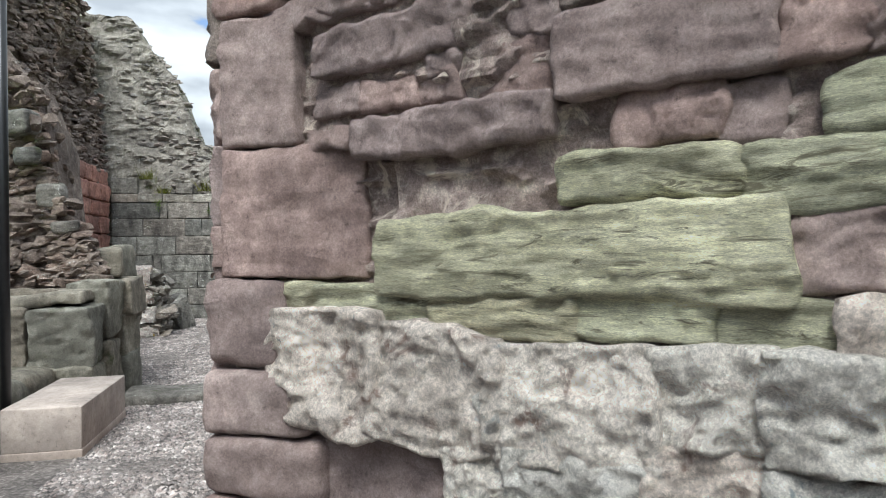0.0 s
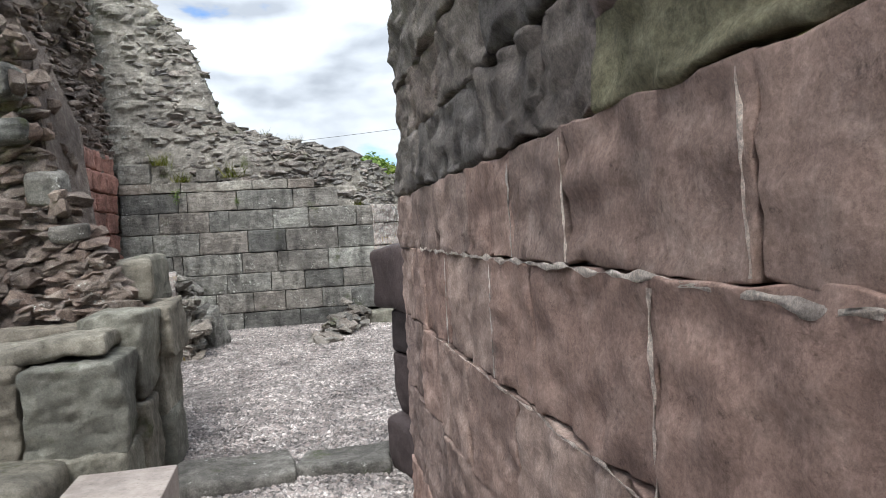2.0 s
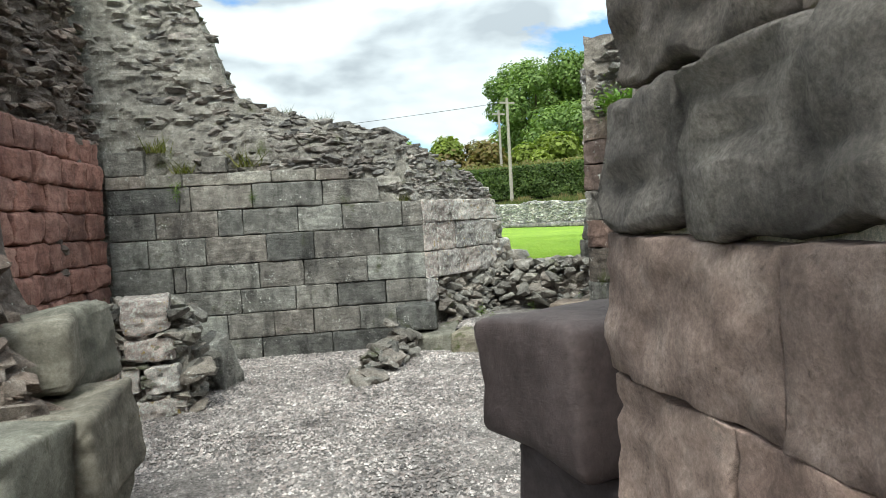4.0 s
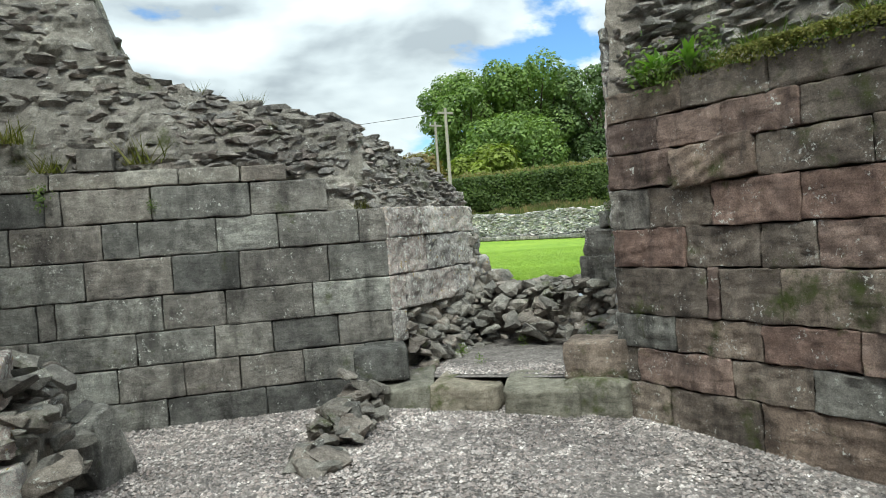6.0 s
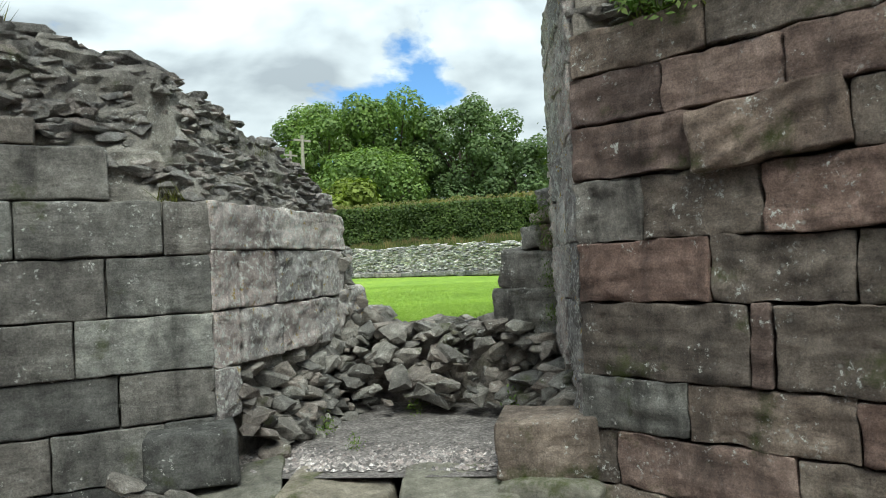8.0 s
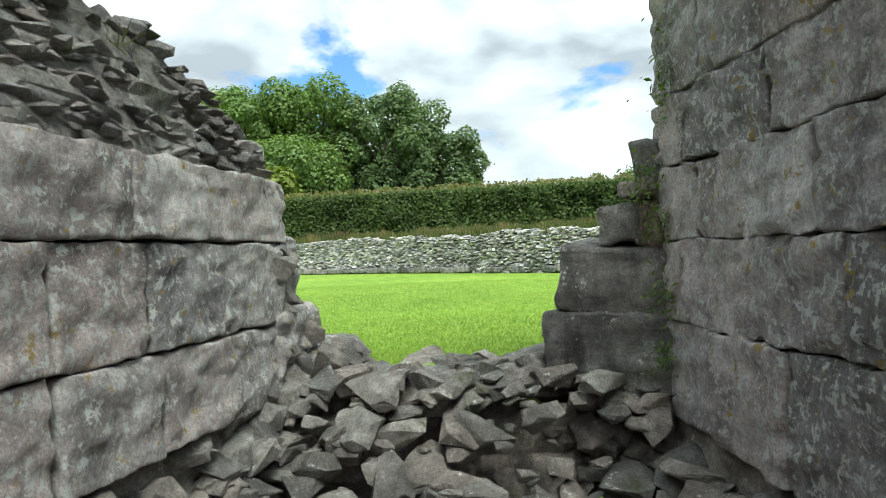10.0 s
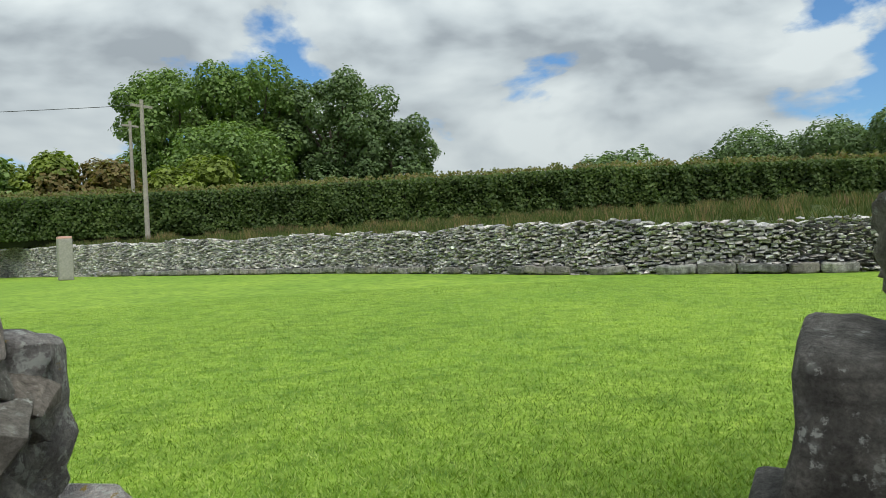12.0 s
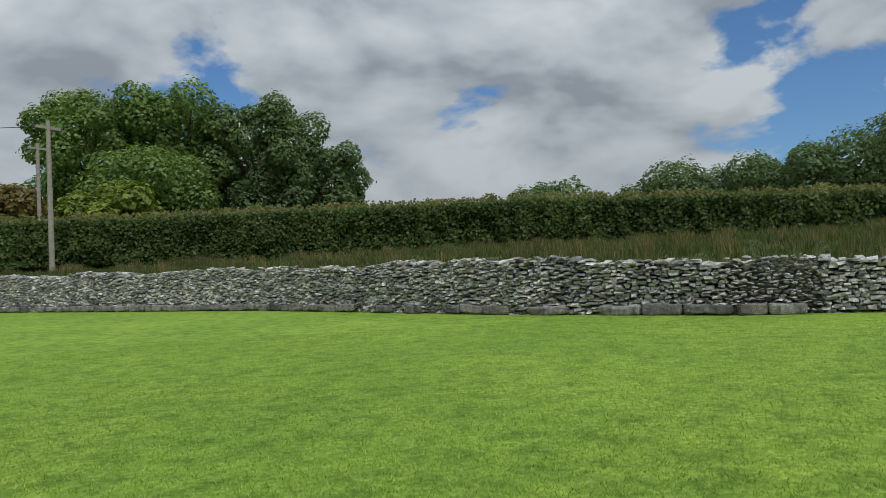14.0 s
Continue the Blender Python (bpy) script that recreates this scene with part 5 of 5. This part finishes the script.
def ledge_moss():
    """Moss cushions that hang over the ledge of the tall wall."""
    rng = np.random.default_rng(77)
    o, d, out, L, ang = frame_of(EB, EA)
    c = []
    for _ in range(26):
        s0, w = rng.uniform(0.9, 3.6), rng.uniform(0.04, 0.14)
        n = int(500 * w / 0.1)
        p = rng.normal(0, 1, (n, 3)) * np.array([w, 0.025, w * 0.45])
        z = 2.36 + 0.1 * min(1, s0) - abs(p[:, 2]) + 0.03
        q = np.array([o.x, o.y]) + np.outer(s0 + p[:, 0], [d.x, d.y]) + np.outer(0.01 + p[:, 1], [out.x, out.y])
        c.append(np.c_[q, z])
    c = np.concatenate(c)
    t = leaf_quads(c, np.tile([out.x, out.y, 0.5], (len(c), 1)), 0.009, rng, 0.7)
    tagged(new("ledge_moss", soup("ledge_moss", t, MOSSY, 4)), "olive green moss hanging over the wall ledge", "moss", kind="stuff")


lawn_blades()
gravel()
_o, _d, _out, _L, _ang = frame_of(EB, EA)
for k, (s, z, sz) in enumerate(((0.5, 2.42, 0.26), (0.72, 2.45, 0.2), (0.34, 2.42, 0.16), (2.3, 2.5, 0.2))):
    q = _o + _d * s + _out * 0.0
    dock(q.x, q.y, z, sz, 60 + k)
ledge_moss()
for k, (x, y, z, s) in enumerate(((-2.45, 11.62, 2.42, 0.16), (-2.2, 11.65, 2.2, 0.14), (-1.55, 11.72, 2.24, 0.2), (-1.4, 11.75, 2.26, 0.16), (-0.75, 11.95, 2.66, 0.14), (0.1, 11.66, 1.8, 0.1), (0.6, 12.2, 2.1, 0.1), (-1.15, 12.0, 2.75, 0.14))):
    tuft(x, y, z, s, MOSSY, 100 + k)
eo, ed, eout, eL, _e = frame_of(EB, EA)
for k in range(30):
    s = 0.35 + 0.09 * k + 0.03 * math.sin(k * 5.1)
    q = eo + ed * s - eout * (0.06 + 0.08 * abs(math.sin(k * 2.3)))
    tuft(q.x, q.y, 2.36 + 0.1 * min(1, s) + 0.04 * math.sin(k * 1.7), 0.06 + 0.07 * abs(math.sin(k * 1.3)), WEED if k % 3 else MOSSY, 200 + k, "grass growing along the ledge of the wall", lean=0.8)
for k, (s, z, sz) in enumerate(((0.38, 2.5, 0.2), (0.55, 2.46, 0.16), (0.9, 2.55, 0.15))):
    q = eo + ed * s + eout * 0.02
    weed(q.x, q.y, z, sz, 300 + k, out=(eout.x, eout.y, 0.3), n=80)
for k, (s, z, sz) in enumerate(((-0.06, 2.02, 0.15), (0.05, 1.7, 0.13), (0.02, 1.55, 0.1), (0.0, 1.3, 0.12), (0.0, 1.07, 0.09), (-0.08, 2.2, 0.12))):
    q = RO + RW * s + RN * 0.03
    weed(q.x, q.y, z, sz, 320 + k, out=(rout.x, rout.y, 0), n=70, label="small green fern rooted in the window jamb")
for k, (x, y, z, sz) in enumerate(((-2.25, 11.58, 2.02, 0.12), (-1.5, 11.58, 1.9, 0.07), (-0.05, 11.5, 0.3, 0.08), (-2.55, 9.95, 0.98, 0.1), (-2.0, 11.55, 0.22, 0.06), (1.55, 12.1, 0.5, 0.1), (2.0, 11.6, 0.55, 0.12), (0.9, 11.9, 0.5, 0.09), (0.95, 11.55, 0.46, 0.07))):
    weed(x, y, z, sz, 340 + k, n=45)

# ---- wall pieces ----
X = lambda *xs: [x + 2.95 for x in xs]
ashlar(wall_north, NA, NB, [
    (0.1, 0.44, X(-2.95, -2.2, -1.51, -0.78, -0.12, 0.24), GREY), (0.44, 0.70, X(-2.95, -2.4, -1.84, -1.37, -0.96, -0.48, 0.0, 0.24), GREY),
    (0.70, 0.95, X(-2.95, -2.42, -1.69, -1.13, -0.70, -0.19, 0.25), GREY), (0.95, 1.22, X(-2.95, -2.35, -2.23, -1.49, -1.03, -0.37, 0.25), GREY),
    (1.22, 1.51, X(-2.95, -2.58, -2.01, -1.40, -0.91, -0.23, 0.25), GREY), (1.51, 1.78, X(-2.95, -2.49, -1.87, -1.62, -1.06, -0.60, 0.03, 0.25), GREY),
    (1.78, 2.04, X(-2.95, -2.24, -2.13, -1.51, -0.79, -0.20), GREY), (2.04, 2.17, X(-2.95, -2.56, -2.2, -1.75, -1.3, -0.85, -0.5), CORE),
    (2.17, 2.42, X(-2.95, -2.56), GREY), (2.17, 2.34, X(-2.0, -1.75), CORE)])
ashlar(wall_north_jamb, JA, JB, [
    (1.53, 1.78, [0.02, 0.55, 0.9, 1.5], JAMB), (1.22, 1.53, [0.02, 0.25, 0.6, 1.0, 1.46], JAMB), (0.93, 1.22, [0.02, 0.25, 0.65, 1.1, 1.6], JAMB), (0.68, 0.93, [0.02, 0.2], JAMB)],
    r=0.009, rough=0.012, proud=0.012, seg=0.027)
Y = lambda *ys: [0.0] + [(10.45 - y) / 0.945 for y in ys] + [5.0]
ashlar(wall_east, EB, EA, [
    (0.08, 0.42, Y(10.06, 9.45, 8.8, 8.1, 7.4, 6.6), (BROWN, BROWN, REDBROWN, GREY)), (0.42, 0.66, Y(10.3, 9.61, 9.15, 8.6, 8.0, 7.3, 6.5), (BROWN, BROWN, REDBROWN, GREY)), (0.66, 0.89, Y(9.99, 9.42, 8.9, 8.2, 7.5, 6.8), (BROWN, BROWN, REDBROWN, GREY)),
    (0.89, 1.21, Y(9.75, 9.67, 9.29, 8.75, 8.1, 7.4, 6.6), (BROWN, BROWN, REDBROWN, GREY)), (1.21, 1.47, Y(9.88, 9.4, 9.09, 8.5, 7.9, 7.2, 6.5), (BROWN, BROWN, REDBROWN, GREY)), (1.47, 1.74, Y(10.14, 9.68, 9.16, 8.5, 7.8, 7.0), (BROWN, BROWN, REDBROWN, GREY)),
    (1.74, 1.98, [0.0, 0.56], (BROWN, REDBROWN)), (1.74, 1.98, [(10.45 - y) / 0.945 for y in (9.39, 8.8, 8.1, 7.4, 6.7)], (BROWN, BROWN, REDBROWN, GREY)), (1.98, 2.2, Y(10.03, 9.58, 9.14, 8.4, 7.6, 6.8), (BROWN, BROWN, REDBROWN, GREY)), (2.2, 2.4, Y(9.85, 9.3, 8.6, 7.9, 7.1), (BROWN, BROWN, REDBROWN, GREY))],
    r=0.009, rough=0.011, proud=0.012, seg=0.027)
_o, _d, _out, _L, _ang = frame_of(EB, EA)
_q = _o + _d * 0.84 + _out * (-0.07)
part("stone_block", block_mesh(0.56, 0.24, 0.245, 990, BROWN, 0.015, 0.008, 0.03, True, 0.0, 0.012), wall_east, pose(_q.x, _q.y, 1.86, 0, -5, math.degrees(_ang)), "block carved by diagonal bedding ridges")
ashlar(wall_east_jamb, RA, RB, [
    (0.85, 1.2, [0.0, 0.5, 0.95, 1.45], JAMB), (1.2, 1.48, [0.0, 0.3, 0.8, 1.2, 1.45], JAMB), (1.48, 1.74, [0.05, 0.42, 0.75, 1.1, 1.45], JAMB), (1.74, 1.98, [0.06, 0.35, 0.9, 1.45], JAMB),
    (1.98, 2.3, [0.08, 0.5, 0.85, 1.45], JAMB), (2.3, 2.6, [0.1, 0.4, 0.95, 1.45], JAMB), (2.6, 2.9, [0.12, 0.6, 1.0, 1.45], JAMB), (0.4, 0.85, [1.15, 1.45], JAMB)],
    r=0.009, rough=0.014, proud=0.01, gap=0.004, seg=0.027)
rng = random.Random(31)
rows = []
z = 0.08
while z < 2.45:
    h = rng.uniform(0.22, 0.3)
    js = [0.2]
    while js[-1] < 4.4:
        js.append(js[-1] + rng.uniform(0.3, 0.6))
    js[-1] = 4.68
    rows.append((z, z + h, js, RED))
    z += h
ashlar(wall_west, WA, WB, rows, r=0.035, rough=0.02, proud=0.025)
P = lambda *ys: [5.2 - y for y in ys]
ashlar(wall_pier_side, PSA, PSB, [
    (0.05, 0.38, P(5.2, 4.7, 4.1, 3.4, 2.8), PASSAGE), (0.05, 0.38, P(2.8, 2.1), PURPLE), (0.38, 0.72, P(5.2, 4.85, 4.3, 3.75, 3.1, 2.6), PASSAGE), (0.38, 0.72, P(2.6, 2.1), PURPLE), (0.72, 1.02, P(5.2, 4.75, 4.35, 3.95, 3.5, 3.0, 2.62), PASSAGE), (0.72, 1.02, P(2.62, 2.1), PURPLE),
    (1.02, 1.305, P(5.2, 4.85, 4.59, 4.16, 3.64, 3.37, 2.89, 2.42), PASSAGE), (1.02, 1.19, P(2.42, 2.1), PURPLE), (1.19, 1.305, P(2.42, 2.1), PURPLE), (1.305, 1.525, P(5.2, 4.75, 4.28, 3.86, 3.46, 3.16, 2.69, 2.31), PASSAGE), (1.305, 1.525, P(2.31, 2.1), PURPLE)],
    r=0.005, rough=0.009, proud=0.004, gap=0.004, seg=0.024)
ashlar(wall_pier_side, PSA, PSB, [
    (1.525, 1.74, P(5.2, 4.95, 4.6, 4.15, 3.7, 3.3, 3.05), DARKTOP), (1.525, 1.66, P(3.05, 2.55), MOSSGREEN), (1.66, 1.74, P(3.05, 2.55), PURPLE), (1.525, 1.74, P(2.55, 2.1), PURPLE), (1.74, 1.98, P(5.2, 4.75, 4.2, 3.6, 3.1, 2.6, 2.1), DARKTOP), (1.98, 2.3, P(5.15, 4.6, 3.9, 3.3, 2.6, 2.1), DARKTOP),
    (2.3, 2.7, P(5.2, 4.4, 3.7, 2.9, 2.1), DARKTOP), (2.7, 3.1, P(5.1, 4.5, 3.6, 2.8, 2.1), DARKTOP)],
    r=0.015, rough=0.017, proud=0.012, gap=0.006, seg=0.027)
# mixed stones of the pier's broken front: along, along, low, high, proud, material
FRONT = [(0.068, 0.62, 1.816, 1.876, 0.03, PURPLE), (0.348, 0.81, 1.676, 1.781, 0.04, PURPLE),
         (0.691, 0.78, 1.622, 1.675, 0.02, PURPLE), (0.319, 0.474, 1.576, 1.66, -0.02, PURPLE), (0.487, 0.659, 1.571, 1.637, -0.01, PURPLE), (0.659, 0.776, 1.569, 1.633, -0.02, PURPLE), (0.474, 1.018, 1.452, 1.545, 0.03, PURPLE),
         (0.308, 0.458, 1.493, 1.538, 0.01, PURPLE), (0.335, 0.754, 1.832, 1.936, 0.03, PURPLE), (0.902, 1.02, 1.665, 1.85, 0.0, PURPLE), (0.8, 1.004, 1.551, 1.676, -0.02, PURPLE), (1.029, 1.428, 1.524, 1.689, 0.04, PURPLE),
         (1.141, 1.336, 1.419, 1.524, 0.0, PURPLE), (1.335, 1.44, 1.414, 1.507, -0.01, PURPLE), (1.422, 1.555, 1.534, 1.643, 0.01, PURPLE), (1.556, 1.648, 1.528, 1.626, 0.02, PURPLE), (1.013, 1.396, 1.709, 1.82, 0.0, DARKTOP),
         (1.396, 1.647, 1.643, 1.742, 0.0, PURPLE), (1.026, 1.371, 1.317, 1.411, 0.02, GREEN), (1.365, 1.648, 1.281, 1.402, 0.02, GREEN), (1.497, 1.647, 1.406, 1.509, 0.01, GREEN), (0.562, 1.445, 1.131, 1.305, 0.06, GREEN),
         (0.068, 0.335, 1.08, 1.153, 0.03, GREEN), (0.336, 0.692, 1.047, 1.145, 0.03, GREEN), (0.704, 1.061, 1.041, 1.135, 0.03, GREEN), (1.063, 1.324, 1.06, 1.137, 0.025, GREEN), (1.327, 1.512, 1.039, 1.142, 0.02, GREEN),
         (1.513, 1.648, 1.031, 1.142, 0.03, PALE), (1.428, 1.646, 1.147, 1.282, -0.005, PURPLE), (0.073, 0.578, 0.799, 1.071, 0.07, PALE), (0.546, 0.903, 0.797, 1.053, 0.055, PALE), (0.875, 1.212, 0.804, 1.053, 0.05, PALE),
         (1.202, 1.41, 0.877, 1.058, 0.045, PALE), (1.403, 1.649, 0.864, 1.056, 0.055, PALE), (0.831, 0.9, 0.805, 0.941, 0.05, PALE), (0.74, 0.917, 0.599, 0.803, 0.03, PALE), (0.912, 1.214, 0.641, 0.828, 0.045, PALE),
         (1.209, 1.407, 0.7, 0.879, 0.04, PALE), (1.405, 1.648, 0.735, 0.86, 0.03, PALE), (0.052, 0.174, 1.044, 1.08, 0.05, PALE), (0.113, 0.719, 0.485, 0.799, -0.03, PURPLE), (0.24, 0.74, 0.3, 0.49, 0.0, PURPLE), (0.74, 1.2, 0.3, 0.6, 0.03, PALE),
         (0.4, 1.0, 0.02, 0.3, 0.02, PALE), (1.2, 1.7, 0.3, 0.7, 0.03, PALE), (1.0, 1.7, 0.02, 0.3, 0.03, PALE), (0.72, 0.98, 1.86, 2.05, 0.0, PURPLE),
         (1.0, 1.5, 1.83, 2.1, 0.02, DARKTOP), (0.1, 0.72, 1.95, 2.25, 0.02, DARKTOP), (1.66, 2.2, 1.3, 1.62, 0.02, PURPLE), (1.66, 2.2, 0.9, 1.28, 0.02, PALE), (1.66, 2.2, 0.3, 0.88, 0.02, PALE),
         (1.66, 2.3, 1.64, 1.95, 0.02, PURPLE)]
# rounded corner stones, turned between the side and the front: start, end, low, high, rounding
for k, (a_, b_, z0, z1, r_) in enumerate((((-0.225, 2.085), (0.155, 1.885), 1.161, 1.508, 0.012), ((-0.225, 2.085), (-0.02, 1.97), 1.511, 1.862, 0.014), ((-0.25, 2.1), (-0.09, 2.0), 1.866, 2.1, 0.03),
                                          ((-0.27, 2.075), (-0.07, 1.965), 0.924, 1.158, 0.035), ((-0.285, 2.06), (0.0, 1.9), 0.752, 0.92, 0.035), ((-0.28, 2.06), (0.03, 1.88), 0.585, 0.75, 0.035),
                                          ((-0.3, 2.06), (0.04, 1.86), 0.34, 0.582, 0.04), ((-0.31, 2.06), (0.15, 1.8), 0.02, 0.338, 0.04))):
    o_, d_, out_, L_, an_ = frame_of(a_, b_)
    q = o_ + d_ * (L_ / 2) - out_ * 0.22
    part("corner_stone", block_mesh(L_, 0.44, z1 - z0 - 0.003, 700 + k, PURPLE, r_, 0.009, 0.022, True, 0.008), wall_pier_front, pose(q.x, q.y, (z0 + z1) / 2, 0, 0, math.degrees(an_)))
fo, fd, fout, fL, fang = frame_of(PFA, PFB)
for k, (u0, u1, z0, z1, pr, m) in enumerate(FRONT):
    L, H = u1 - u0, z1 - z0
    if u0 < -0.1:
        me, back = block_mesh(L, 0.6, H, 500 + k, m, 0.05, 0.012, 0.03, True, 0.03), 0.3
    else:
        rel, beds, cor, wave, edge = {PURPLE: (0.012, 0.006, 0.12, 0.14, 0.007), GREEN: (0.008, 0.014, 0.2, 0.1, 0.01), PALE: (0.02, 0.006, 0.08, 0.12, 0.006), DARKTOP: (0.014, 0.008, 0.3, 0.12, 0.012)}[m]
        if m is PURPLE and L * H > 0.06:
            rel, wave = 0.006, 0.03
        me, back = facing_mesh(L + 0.012, H + 0.01, 0.5 if u0 < 0.03 else 0.2, 500 + k, m, rel, beds, cor, wave, 0.01, edge), 0.0
    q = fo + fd * ((u0 + u1) / 2) + fout * (pr * (0.9 if m is PALE else 0.55) - back)
    part("facing_stone", me, wall_pier_front, pose(q.x, q.y, (z0 + z1) / 2, 0, 0, math.degrees(fang)))


def mortar_bead(points, radius, seed):
    """A thin, uneven line of pale mortar pressed into a joint of the pier's side."""
    verts, faces = [], []
    pts = []
    for p, q in zip(points, points[1:]):
        n = max(2, int(math.dist(p, q) / 0.012))
        pts += [Vector(p).lerp(Vector(q), i / n) for i in range(n)]
    for i, p in enumerate(pts):
        t = (pts[min(i + 1, len(pts) - 1)] - pts[max(i - 1, 0)]).normalized()
        side = Vector((0, -t.z, t.y))
        j = noise.noise(Vector((i * 0.13, seed, 0))) * 0.008
        w = radius * max(0.08, 0.7 + 1.6 * noise.noise(Vector((i * 0.21, seed, 3))))
        for a in range(5):
            f = a / 4 * math.pi
            verts.append(p + side * (j + w * math.cos(f)) + Vector((-0.22 * w * math.sin(f) - 0.003 + 0.004 * noise.noise(Vector((i * 0.5, a, seed))), 0, 0)))
    for i in range(len(pts) - 1):
        for a in range(4):
            k = i * 5 + a
            faces.append((k, k + 1, k + 6, k + 5))
    part("mortar_line", mesh_of("mortar_line", verts, faces, JOINTING, True), wall_pier_side)


for k, (pts, r_) in enumerate(((((-0.25, 4.6, 1.31), (-0.25, 3.7, 1.303), (-0.25, 3.0, 1.3), (-0.25, 2.42, 1.29)), 0.006), (((-0.25, 3.16, 1.31), (-0.25, 3.165, 1.52)), 0.004), (((-0.25, 2.89, 1.02), (-0.25, 2.89, 1.3)), 0.006),
                               (((-0.25, 2.69, 1.31), (-0.25, 2.7, 1.52)), 0.005), (((-0.25, 2.42, 1.18), (-0.25, 2.42, 1.3)), 0.009), (((-0.25, 3.46, 1.31), (-0.25, 3.46, 1.51)), 0.004), (((-0.25, 3.64, 1.03), (-0.25, 3.64, 1.3)), 0.003),
                               (((-0.25, 2.42, 1.2), (-0.25, 2.26, 1.185), (-0.25, 2.11, 1.165)), 0.008), (((-0.25, 4.16, 1.03), (-0.25, 4.16, 1.3)), 0.003), (((-0.25, 4.4, 1.02), (-0.25, 3.5, 1.02), (-0.25, 2.9, 1.015)), 0.003))):
    mortar_bead(pts, r_, k * 7.3)
